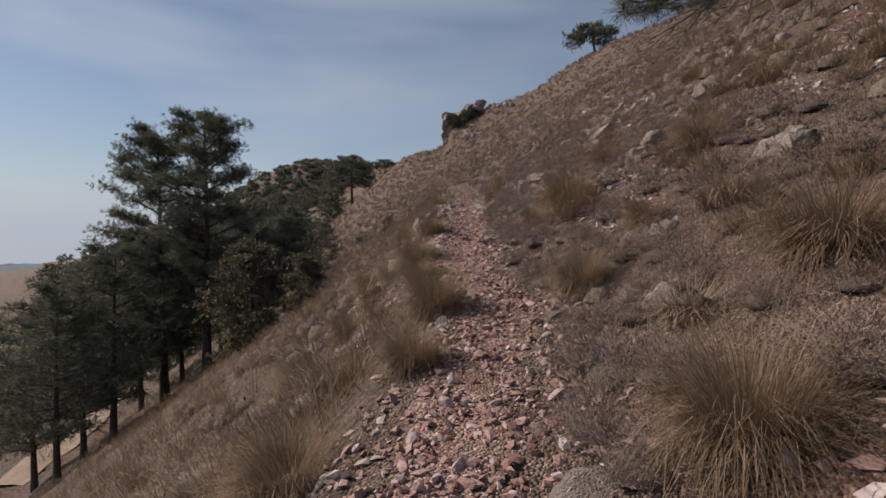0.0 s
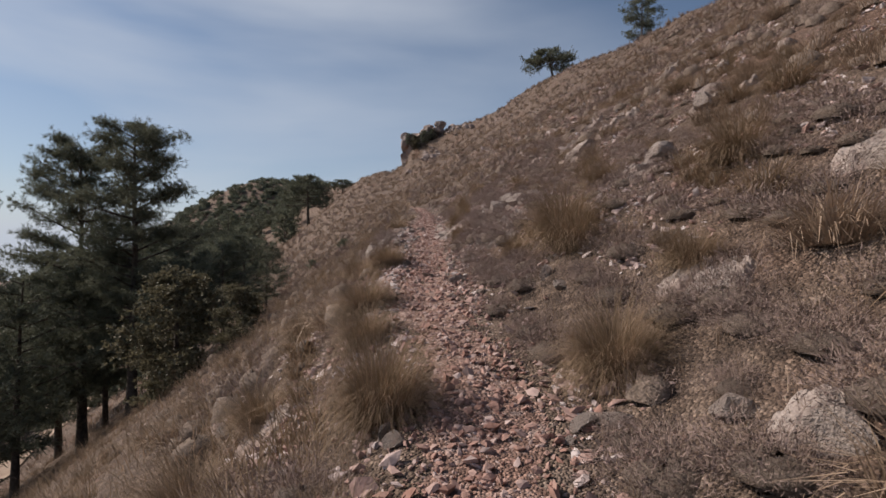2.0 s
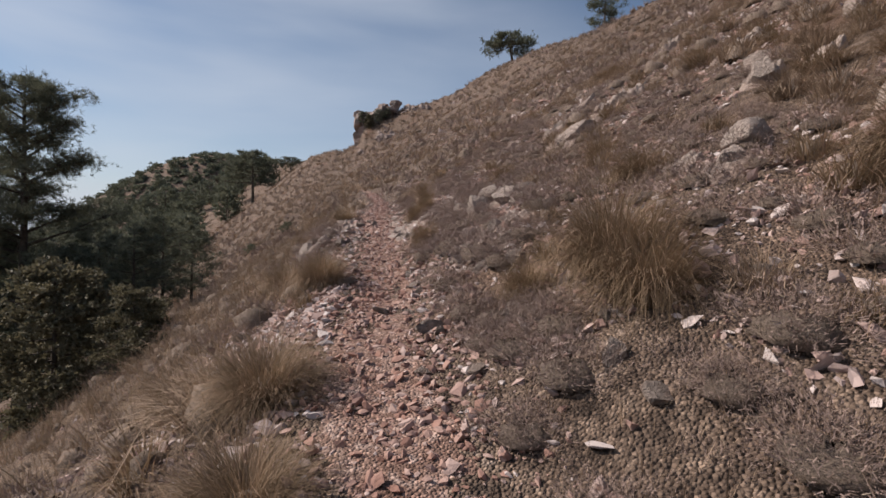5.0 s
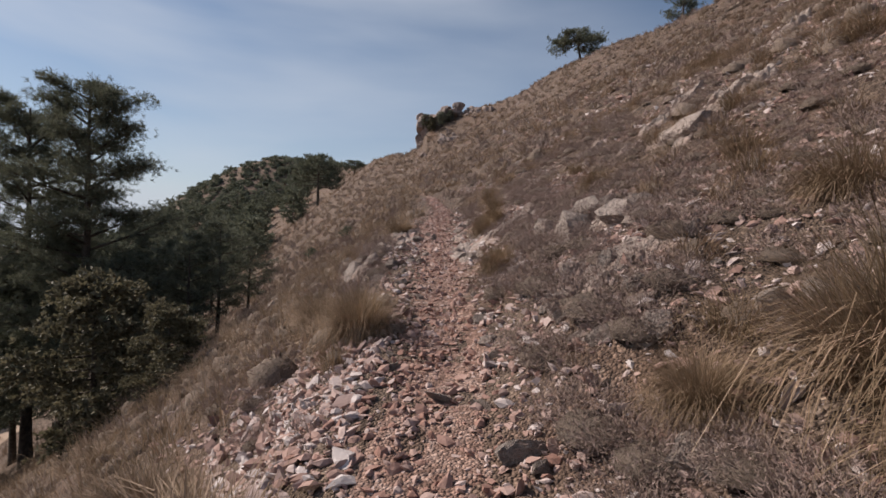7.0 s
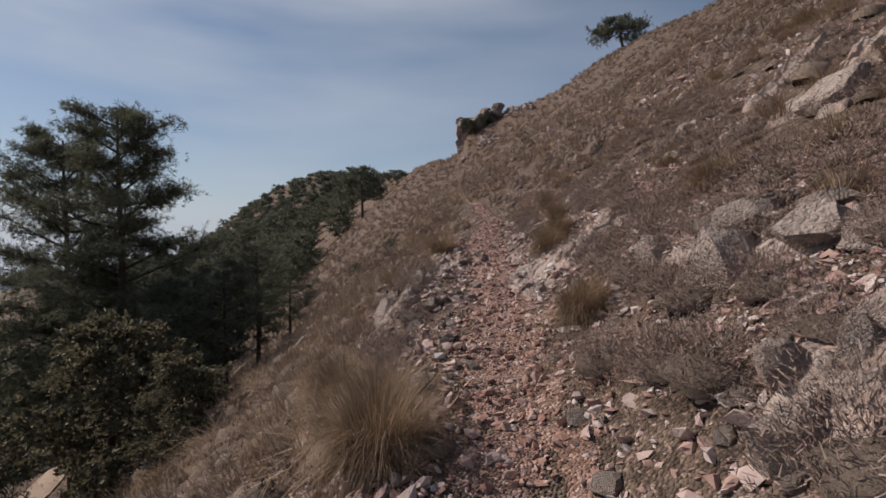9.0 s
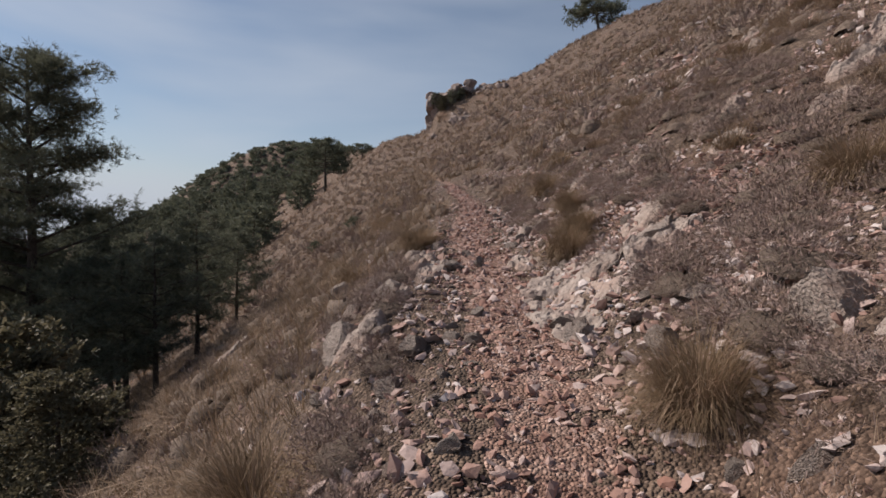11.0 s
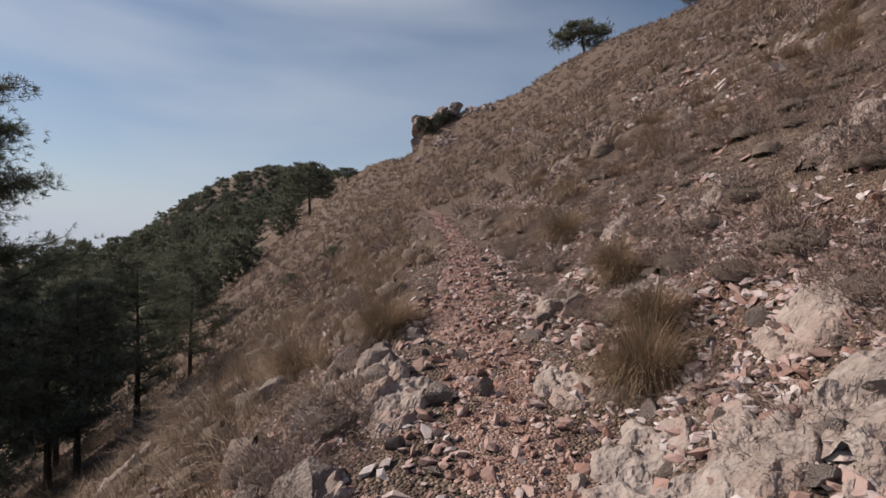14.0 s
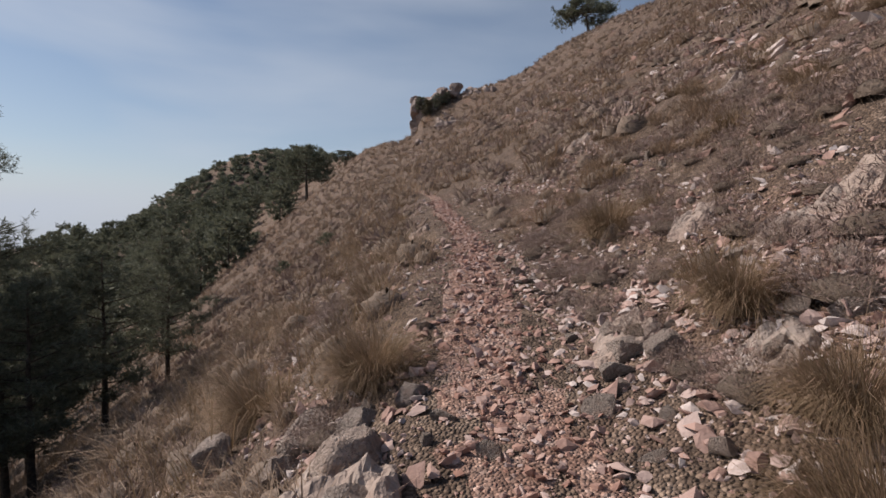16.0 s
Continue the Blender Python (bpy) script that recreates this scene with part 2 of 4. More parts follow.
def height(x, y):
    """Height of the ground."""
    x, y = np.asarray(x, float), np.asarray(y, float)
    d = x - trail_x(y)
    up = 0.62 * soft(d - 0.5, 0.12) + 0.0013 * np.minimum(np.maximum(d, 0), 45) ** 2 - 0.95 * soft(d - 39, 2.5)
    down = -0.74 * soft(-d - 0.62, 0.14) + 0.72 * soft(-d - 30, 1.0) - 0.5 * soft(-d - 35, 1.5) + 0.38 * soft(-d - 120, 10)
    z = trail_z(np.minimum(y, 400)) + up + down
    crest = 112 + 3.6 * np.maximum(-8 - x, 0)
    z = z - 0.95 * soft(y - crest, 2.5)
    # the wooded spur and the bare hill beyond it
    spur = 15 + 0.27 * np.minimum(x + 40, 12) - 0.42 * soft(190 - y, 6) - 0.3 * soft(y - 195, 8)
    hill = 107 * np.exp(-((x + 108) / 113) ** 2 - ((y - 372) / 106) ** 2) - 60 - 0.25 * soft(np.hypot(x + 108, y - 372) - 220, 20)
    z = np.logaddexp(z / 2, spur / 2) * 2
    z = np.where(y > 240, np.maximum(z, hill), z)
    z = np.maximum(z, -420 + 45 * vnoise(x, y, 900, 2.2) + 20 * vnoise(x, y, 300, 4.1))
    # the rocky rib that ends in the crag
    rib = 22.3 + 0.435 * (x + 5) - 0.75 * soft(106 - y, 2) - 1.6 * soft(y - 111, 1.5) - 14 / (1 + np.exp(np.clip((x + 5.2) / 0.5, -60, 60))) - 1.2 * soft(x - 27, 2)
    z = np.logaddexp(z / 0.8, rib / 0.8) * 0.8
    # the shoulder of the far slope under the crag, and the swells and dips beside the path
    z = z + (2.3 * hump(x, -14, 9) + 1.0 * hump(x, -6, 3)) * hump(y, 116, 16) - 2.5 * hump(x, -33, 7) * hump(y, 140, 16) - 0.7 * hump(d, -6, 4) * hump(y, 50, 12)
    z = z + 0.28 * hump(d, 1.75, 0.85) * hump(y, 12.3, 2.0) + 0.22 / (1 + np.exp(-np.clip(d - 3.6, -20, 20) / 0.5)) * hump(y, 21, 8) + 0.35 * hump(d, -4.6, 2.2) * hump(y, 22.5, 4)
    z = z - 0.13 * hump(d, 0, 0.55) * hump(y, 11.9, 1.7) - 0.16 * hump(d, 1.2, 1.0) * hump(y, 6.1, 1.2) - 0.15 * hump(d, -2.4, 1.2) * hump(y, 8.4, 2) + 0.14 * hump(d, -1.25, 0.45) * hump(y, 17, 1.8)
    wild = 1 / (1 + np.exp(-(np.abs(d) - 0.75) / 0.12))
    rough = 0.07 * vnoise(x, y, 0.55, 1.1) + 0.12 * vnoise(x, y, 1.6, 3.7) + np.minimum(np.abs(d) / 25, 1) * (0.55 * vnoise(x, y, 7, 0.4) + 0.22 * vnoise(x, y, 3, 8.4))
    return z + wild * rough + 0.025 * vnoise(x, y, 0.45, 9.9) * (1 - wild)


def mesh_of(name, v, f, mat, smooth=False):
    me = bpy.data.meshes.new(name)
    v, f = np.ascontiguousarray(v, np.float32), np.ascontiguousarray(f, np.int32)
    k = f.shape[1]
    me.vertices.add(len(v))
    me.vertices.foreach_set("co", v.ravel())
    me.loops.add(f.size)
    me.loops.foreach_set("vertex_index", f.ravel())
    me.polygons.add(len(f))
    me.polygons.foreach_set("loop_start", np.arange(0, f.size, k, dtype=np.int32))
    me.update(calc_edges=True)
    me.polygons.foreach_set("use_smooth", np.full(len(f), smooth))
    me.materials.append(mat)
    me.update()
    return me


def spread(low, high, step, far_low, far_high, grow=1.16):
    a = list(np.arange(low, high, step))
    s = step
    while a[-1] < far_high:
        s *= grow
        a.append(a[-1] + s)
    s = step
    while a[0] > far_low:
        s *= grow
        a.insert(0, a[0] - s)
    return np.array(a)


def grid_faces(nx, ny):
    i, j = np.meshgrid(np.arange(nx - 1), np.arange(ny - 1), indexing="ij")
    a = (i * ny + j).ravel()
    return np.stack([a, a + ny, a + ny + 1, a + 1], 1)


gx, gy = spread(-5, 7, 0.16, -4200, 2500, 1.06), spread(-1, 25, 0.18, -900, 4600, 1.05)
X, Y = np.meshgrid(gx, gy, indexing="ij")
Z = height(X, Y)
tagged(new("ground", mesh_of("ground", np.stack([X, Y, Z], 2).reshape(-1, 3), grid_faces(len(gx), len(gy)), SOIL, True)),
       "dry stony mountainside of brown earth and thin grass", "hillside", kind="structure")

# the trodden footpath: a strip of bare earth with uneven edges
py, pu = np.arange(-3, 43, 0.1), np.linspace(-1, 1, 13)
PY, PU = np.meshgrid(py, pu, indexing="ij")
edge = half_width(PY) + 0.07 * vnoise(PY, PU * 0 + np.sign(PU) * 40, 0.35, 2.0)
PX = trail_x(PY) + PU * edge
PZ = height(PX, PY) + 0.018 * (1 - PU ** 8) - 0.012 + 0.012 * vnoise(PX, PY, 0.16, 6.0)
tagged(new("path", mesh_of("path", np.stack([PX, PY, PZ], 2).reshape(-1, 3), grid_faces(len(py), len(pu)), EARTH, True)),
       "narrow trodden footpath of reddish stony earth", "path", kind="structure")

# the sandy track below the pines
ty, tu = np.arange(35, 62, 1.0), np.linspace(-1, 1, 7)
TY, TU = np.meshgrid(ty, tu, indexing="ij")
TX = trail_x(TY) - 32.6 + TU * 1.25
tagged(new("road", mesh_of("road", np.stack([TX, TY, height(TX, TY) + 0.12], 2).reshape(-1, 3), grid_faces(len(ty), len(tu)), SAND, True)),
       "pale sandy forest track below the pines", "track", kind="structure")

# hills on the horizon beyond the valley, their blue haze painted as a glow
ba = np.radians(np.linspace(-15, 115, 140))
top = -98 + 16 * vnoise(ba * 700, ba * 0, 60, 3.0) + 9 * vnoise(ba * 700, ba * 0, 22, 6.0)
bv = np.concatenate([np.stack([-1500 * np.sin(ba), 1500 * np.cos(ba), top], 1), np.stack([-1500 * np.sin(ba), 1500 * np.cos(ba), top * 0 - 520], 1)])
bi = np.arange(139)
tagged(new("backdrop", mesh_of("backdrop", bv, np.stack([bi, bi + 1, bi + 141, bi + 140], 1), FARHILL)), "distant hills beyond the valley, glowing faintly blue for haze", "hills", kind="structure")
# bluish emission stands in for the haze of distance
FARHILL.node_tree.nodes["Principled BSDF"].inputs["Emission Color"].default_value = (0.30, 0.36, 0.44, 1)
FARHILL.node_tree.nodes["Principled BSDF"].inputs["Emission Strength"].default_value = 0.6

# ---- stones ----


def ball(level):
    bm = bmesh.new()
    bmesh.ops.create_icosphere(bm, subdivisions=level, radius=1)
    v = np.array([p.co for p in bm.verts])
    f = np.array([[p.index for p in q.verts] for q in bm.faces])
    bm.free()
    return v, f


def block(level, seed, cuts=9, flat=0.6, jag=0.06, deep=(0.5, 0.95)):
    """A broken block of stone: a ball cut by planes, then roughened."""
    r = np.random.default_rng(seed)
    v, f = ball(level)
    v = v / (np.abs(v) ** 5).sum(1)[:, None] ** 0.13
    for _ in range(cuts):
        n = r.normal(size=3)
        n /= np.linalg.norm(n)
        s, h = v @ n, r.uniform(*deep)
        v = v - np.maximum(s - h, 0)[:, None] * n
    v = v * (1 + jag * r.normal(size=(len(v), 1)))
    return v * np.array([1, r.uniform(0.6, 0.95), flat * r.uniform(0.7, 1.2)]), f


def turns(r, n, tilt=0.5):
    """n random turns as matrices: any way about z, and some tilt."""
    a, b, c = r.uniform(0, 2 * np.pi, n), r.normal(0, tilt, n), r.normal(0, tilt, n)
    ca, sa, cb, sb, cc, sc = np.cos(a), np.sin(a), np.cos(b), np.sin(b), np.cos(c), np.sin(c)
    o, z = np.ones(n), np.zeros(n)
    ra = np.array([[ca, -sa, z], [sa, ca, z], [z, z, o]])
    rb = np.array([[o, z, z], [z, cb, -sb], [z, sb, cb]])
    rc = np.array([[cc, z, sc], [z, o, z], [-sc, z, cc]])
    return np.einsum("ijn,jkn,kln->nil", rb, rc, ra)


def scatter(shapes, x, y, size, r, tilt=0.4, sink=0.25, zs=None):
    """One joined heap of the shapes at those places."""
    vs, fs, base = [], [], 0
    pick = r.integers(0, len(shapes), len(x))
    for k, (v, f) in enumerate(shapes):
        w = np.nonzero(pick == k)[0]
        if not len(w):
            continue
        p = np.einsum("nij,vj->nvi", turns(r, len(w), tilt), v) * size[w][:, None, None]
        z = height(x[w], y[w]) if zs is None else zs[w]
        p += np.stack([x[w], y[w], z + size[w] * sink], 1)[:, None, :]
        vs.append(p.reshape(-1, 3))
        fs.append((f[None] + (np.arange(len(w)) * len(v))[:, None, None]).reshape(-1, f.shape[1]) + base)
        base += len(w) * len(v)
    return np.concatenate(vs), np.concatenate(fs)


PEBBLES = [block(1, s, 6, 0.55, 0.2, (0.25, 0.8)) for s in range(12)]
CHIPS = [block(1, 20 + s, 6, 0.5, 0.22, (0.25, 0.8)) for s in range(12)]


def heap(name, label, category, shapes, x, y, size, r, mat, tilt=0.5, sink=0.2):
    v, f = scatter(shapes, x, y, size, r, tilt, sink)
    return tagged(new(name, mesh_of(name, v, f, mat)), label, category, kind="stuff")


n = 13500
y = 1.0 + 33 * rng.random(n) ** 1.3
x = trail_x(y) + rng.normal(0, 0.34, n) * np.clip(1.3 - y / 32, 0.40, 1)
heap("gravel", "loose reddish and grey limestone gravel on the footpath", "gravel", PEBBLES, x, y, np.clip(rng.lognormal(-3.95, 0.6, n), 0.009, 0.06) * np.maximum(1, y / 26), rng, PATHSTONE)


n = 1300
y = 1.0 + 22 * rng.random(n) ** 1.1
x = trail_x(y) + rng.normal(0, 0.24, n)
heap("path_stones", "loose angular stones lying on the footpath", "stones", CHIPS, x, y, np.clip(rng.lognormal(-3.6, 0.4, n), 0.016, 0.055), rng, PATHSTONE, sink=0.2)


def stony(x, y):
    """How thickly fragments lie, by the place."""
    d = x - trail_x(y)
    bank = 1.0 * np.exp(-((d + 1.05 + 0.13 * np.maximum(y - 15, 0)) / (0.5 + 0.02 * np.maximum(y - 15, 0))) ** 2) * ((y > 13) & (y < 29))
    verge = np.where(d > 0, 0.5, 0.75) * np.exp(-((np.abs(d) - 0.65) / 0.3) ** 2) * np.where(y < 20, 1, 0.4)
    right = 0.85 * np.exp(-((d - 1.4) / 0.9) ** 2) * ((y > 8) & (y < 23))
    return bank + verge + right + 0.45 * vnoise(x, y, 2.2, 4.4) + 0.35 * vnoise(x, y, 0.8, 1.4)


n = 52000
y, x = 1.0 + 34 * rng.random(n) ** 1.15, rng.normal(0.5, 2.6, n)
keep = (stony(x, y) > 0.0 + 0.6 * rng.random(n)) & (np.abs(x - trail_x(y)) > 0.36 + 0.12 * vnoise(x, y, 0.7, 9.3) + 0.1 * rng.random(n))
x, y = x[keep], y[keep]
heap("scree", "pale limestone fragments strewn between the tussocks", "scree", CHIPS, x, y, np.clip(rng.lognormal(-3.6, 0.62, len(x)), 0.010, 0.08), rng, GRAVEL)
n = 9000
y = 20 + 77 * rng.random(n) ** 1.2
x = trail_x(y) + 1.2 + rng.random(n) * (6 + 0.3 * y)
keep = vnoise(x, y - 0.6 * x, 5, 7.7) + 0.5 * vnoise(x, y, 1.7, 3.4) > 0.14
x, y = x[keep], y[keep]
heap("upper_scree", "pale broken rock in streaks across the upper slope", "scree", CHIPS, x, y, np.clip(rng.lognormal(-2.3, 0.5, len(x)), 0.05, 0.35), rng, GRAVEL, sink=0.05)


n = 3600
y, x = rng.uniform(13.5, 20, n), rng.normal(0.95, 0.55, n)
keep = x - trail_x(y) > 0.5
heap("rubble", "pale broken limestone rubble beside the bedrock slabs", "rubble", CHIPS, x[keep], y[keep], np.clip(rng.lognormal(-3.75, 0.6, int(keep.sum())), 0.012, 0.07), rng, GRAVEL, sink=0.15)
n = 2600
y, x = rng.uniform(-4, 1.4, n), rng.normal(-0.3, 0.5, n)
heap("gravel_behind", "loose limestone gravel where the path comes up the hill", "gravel", PEBBLES, x, y, np.clip(rng.lognormal(-3.9, 0.55, n), 0.008, 0.055), rng, PATHSTONE)
n = 5000
y, x = rng.uniform(-4, 1.6, n), rng.normal(0.5, 2.6, n)
keep = stony(x, y) > 0.0 + 0.6 * rng.random(n)
heap("scree_behind", "limestone fragments beside the start of the path", "scree", CHIPS, x[keep], y[keep], np.clip(rng.lognormal(-3.5, 0.6, int(keep.sum())), 0.01, 0.1), rng, GRAVEL)
n = 22000
y = 3 + 32 * rng.random(n) ** 1.1
x = trail_x(y) + 1.6 + 8 * rng.random(n) ** 1.2
keep = vnoise(x, y - 0.5 * x, 2.6, 5.1) + 0.7 * vnoise(x, y, 0.9, 9.4) > 0.2
x, y = x[keep], y[keep]
heap("slope_stones", "pale limestone chips in streaks on the slope above the path", "scree", CHIPS, x, y, np.clip(rng.lognormal(-3.25, 0.55, len(x)), 0.015, 0.085), rng, GRAVEL, sink=0.12)


def ruggedness(v, f, r, amount=0.11):
    p = v.copy()
    for size, a in ((0.9, 1.0), (0.4, 0.6), (0.2, 0.35)):
        q = r.uniform(0, 50, 3)
        n = vnoise(v[:, 0] + q[0] + v[:, 2] * 0.7, v[:, 1] + q[1] - v[:, 2] * 0.9, size)
        p = p * (1 + amount * a * n)[:, None]
    return p, f


STONES = [mesh_of("stone", *block(2, 40 + k, 11, 0.65, 0.06, (0.35, 0.85)), LIME) for k in range(10)]
ROCKS = []
for k in range(10):
    ROCKS.append(mesh_of("rock", *ruggedness(*block(4, 70 + k, 18, 0.75, 0.010, (0.4, 0.9)), np.random.default_rng(k)), LIME))
SLABS = [mesh_of("slab", *ruggedness(*block(4, 90 + k, 14, 0.5, 0.008), np.random.default_rng(50 + k), 0.14), LIME) for k in range(4)]


def lay(name, me, x, y, wide, high, r, label, group, sink=0.32, tilt=0.22, category="rock"):
    ob = new(name, me)
    slope = math.atan(float(height(x + 0.15, y) - height(x - 0.15, y)) / 0.3) * 0.75
    s = wide / 1.5
    ob.matrix_world = Matrix.LocRotScale((x, y, float(height(x, y)) + high * (0.5 - sink)), Euler((r.normal(0, tilt), -slope + r.normal(0, tilt), 0)), (s, s, high / 0.95)) @ pose(0, 0, 0, 0, 0, r.uniform(-40, 40))
    return tagged(ob, label, category, group)


# blocks of limestone: x, y, width, height
r = np.random.default_rng(31)
NEAR_BLOCKS = [(1.33, 4.10, 0.28, 0.17), (1.17, 4.58, 0.22, 0.14), (0.66, 6.30, 0.22, 0.17), (0.99, 7.32, 0.17, 0.12), (0.95, 7.71, 0.19, 0.18),
               (0.70, 8.97, 0.22, 0.20), (0.92, 9.88, 0.30, 0.26), (0.62, 10.90, 0.40, 0.32), (0.80, 11.22, 0.26, 0.24), (1.02, 11.10, 0.20, 0.18),
               (1.06, 12.36, 0.46, 0.40), (1.42, 12.08, 0.58, 0.30), (1.50, 11.76, 0.46, 0.16), (1.02, 13.66, 0.38, 0.40), (1.30, 12.75, 0.36, 0.26), (1.28, 13.2, 0.3, 0.2), (1.75, 12.5, 0.34, 0.2)]
MID_BLOCKS = [(-1.10, 11.71, 0.22, 0.16), (-0.90, 11.82, 0.12, 0.10), (-1.79, 15.90, 0.40, 0.34), (-1.42, 16.40, 0.42, 0.26), (-1.39, 14.09, 0.16, 0.10),
              (-1.48, 15.95, 0.27, 0.18), (0.12, 14.92, 0.20, 0.20), (0.56, 15.98, 0.19, 0.11), (0.59, 15.73, 0.14, 0.11), (1.28, 16.80, 0.21, 0.12), (1.10, 16.01, 0.43, 0.20),
              (-1.32, 18.30, 0.44, 0.24), (-1.33, 18.70, 0.27, 0.15), (-1.05, 18.75, 0.2, 0.12), (1.25, 16.83, 0.12, 0.11), (0.33, 19.18, 0.26, 0.12), (0.30, 18.85, 0.30, 0.20), (0.48, 18.62, 0.24, 0.16), (0.76, 18.13, 0.17, 0.13)]
FAR_BLOCKS = [(2.77, 18.65, 0.38, 0.26), (2.69, 9.23, 0.37, 0.24), (3.04, 9.59, 0.53, 0.26), (1.56, 12.9, 0.30, 0.2), (3.43, 6.10, 0.52, 0.26), (4.69, 11.41, 0.50, 0.44), (6.73, 12.24, 0.36, 0.45),
              (5.44, 12.42, 0.40, 0.36), (3.66, 15.39, 0.80, 0.30), (0.22, 2.25, 0.30, 0.12), (-2.54, 7.85, 0.18, 0.17), (-0.49, 17.34, 0.13, 0.14), (-0.64, 18.06, 0.11, 0.11), (-0.31, 10.26, 0.19, 0.10), (-0.05, 8.55, 0.12, 0.11), (-0.59, 15.53, 0.14, 0.10)]
for k, (x, y, w, h) in enumerate(NEAR_BLOCKS + MID_BLOCKS + FAR_BLOCKS):
    small = w < 0.2
    lay("rock", (STONES if small else ROCKS)[k % 10], x, y, w * 1.08, h, r, "fist-sized pale limestone block lying by the path" if small else "rugged grey-white limestone boulder half sunk in the slope", "limestone blocks")
for k, (x, y, w, h) in enumerate([(1.86, 5.9, 0.5, 0.26)]):
    lay("slab", SLABS[k % 4], x, y, w, h, r, "flat cracked slab of pale limestone bedrock beside the path", "bedrock slabs", 0.6, 0.03)


def outcrop(x, y, wide, long, high, seed, cell, label, turn=0.0, n=40, strata=1.0):
    """Bedrock that comes out of the ground: broken into tilted cells with cracks between, its rim sunk in the earth."""
    q = np.random.default_rng(seed)
    u, v = np.meshgrid(np.linspace(-1, 1, n), np.linspace(-1, 1, n), indexing="ij")
    u, v = u + q.uniform(-0.6, 0.6, u.shape) / n, v + q.uniform(-0.6, 0.6, u.shape) / n
    px, py, c, sn = u * wide, v * long, math.cos(turn), math.sin(turn)
    wx, wy = x + px * c - py * sn, y + px * sn + py * c
    inside = np.clip((1 - np.hypot(u, v) * (1 + 0.3 * vnoise(wx, wy, 0.35, seed) + 0.15 * vnoise(wx, wy, 0.12, seed))) / 0.3, 0, 1)
    m = int(4 * wide * long / cell ** 2 * strata) + 5
    sx, sy = q.uniform(-1.1, 1.1, m) * wide, q.uniform(-1.1, 1.1, m) * long
    wobble = 0.25 * cell
    bx, by = px + wobble * vnoise(wx, wy, cell, 3.3), py + wobble * vnoise(wx, wy, cell, 7.1)
    far = np.sqrt((bx[..., None] - sx) ** 2 + (strata * (by[..., None] - sy)) ** 2)
    order = np.argsort(far, axis=2)
    first = order[..., 0]
    f1, f2 = np.take_along_axis(far, order[..., :1], 2)[..., 0], np.take_along_axis(far, order[..., 1:2], 2)[..., 0]
    lean = min(0.22, max(0.04, high * 1.4))
    top, ta, tb = q.uniform(0.35, 1.0, m), q.normal(0, lean, m), q.normal(0, lean, m)
    crack = np.clip((f2 - f1) / (0.10 * cell), 0, 1)
    z = high * top[first] + ta[first] * (bx - sx[first]) + tb[first] * (by - sy[first])
    z = z * inside - 0.22 * cell * (1 - crack) * inside - 0.07 * (1 - inside)
    z = z + (0.035 * vnoise(wx, wy, 0.16, 4.0) + 0.018 * vnoise(wx, wy, 0.06, 8.0)) * min(1, high * 5)
    for axis in (0, 1):
        z = 0.5 * z + 0.25 * (np.roll(z, 1, axis) + np.roll(z, -1, axis))
    z = z + inside * (0.022 * vnoise(wx, wy, 0.07, 2.0) + 0.012 * vnoise(wx, wy, 0.035, 6.0) + 0.03 * np.abs(vnoise(wx, wy, 0.2, 5.0)))
    base = float(height(x, y))
    co = np.stack([wx - x, wy - y, height(wx, wy) - base + z], 2).reshape(-1, 3)
    ob = new("outcrop", mesh_of("outcrop", co, grid_faces(n, n), LIME))
    ob.location = (x, y, base)
    return tagged(ob, label, "rock outcrop", "limestone outcrops")


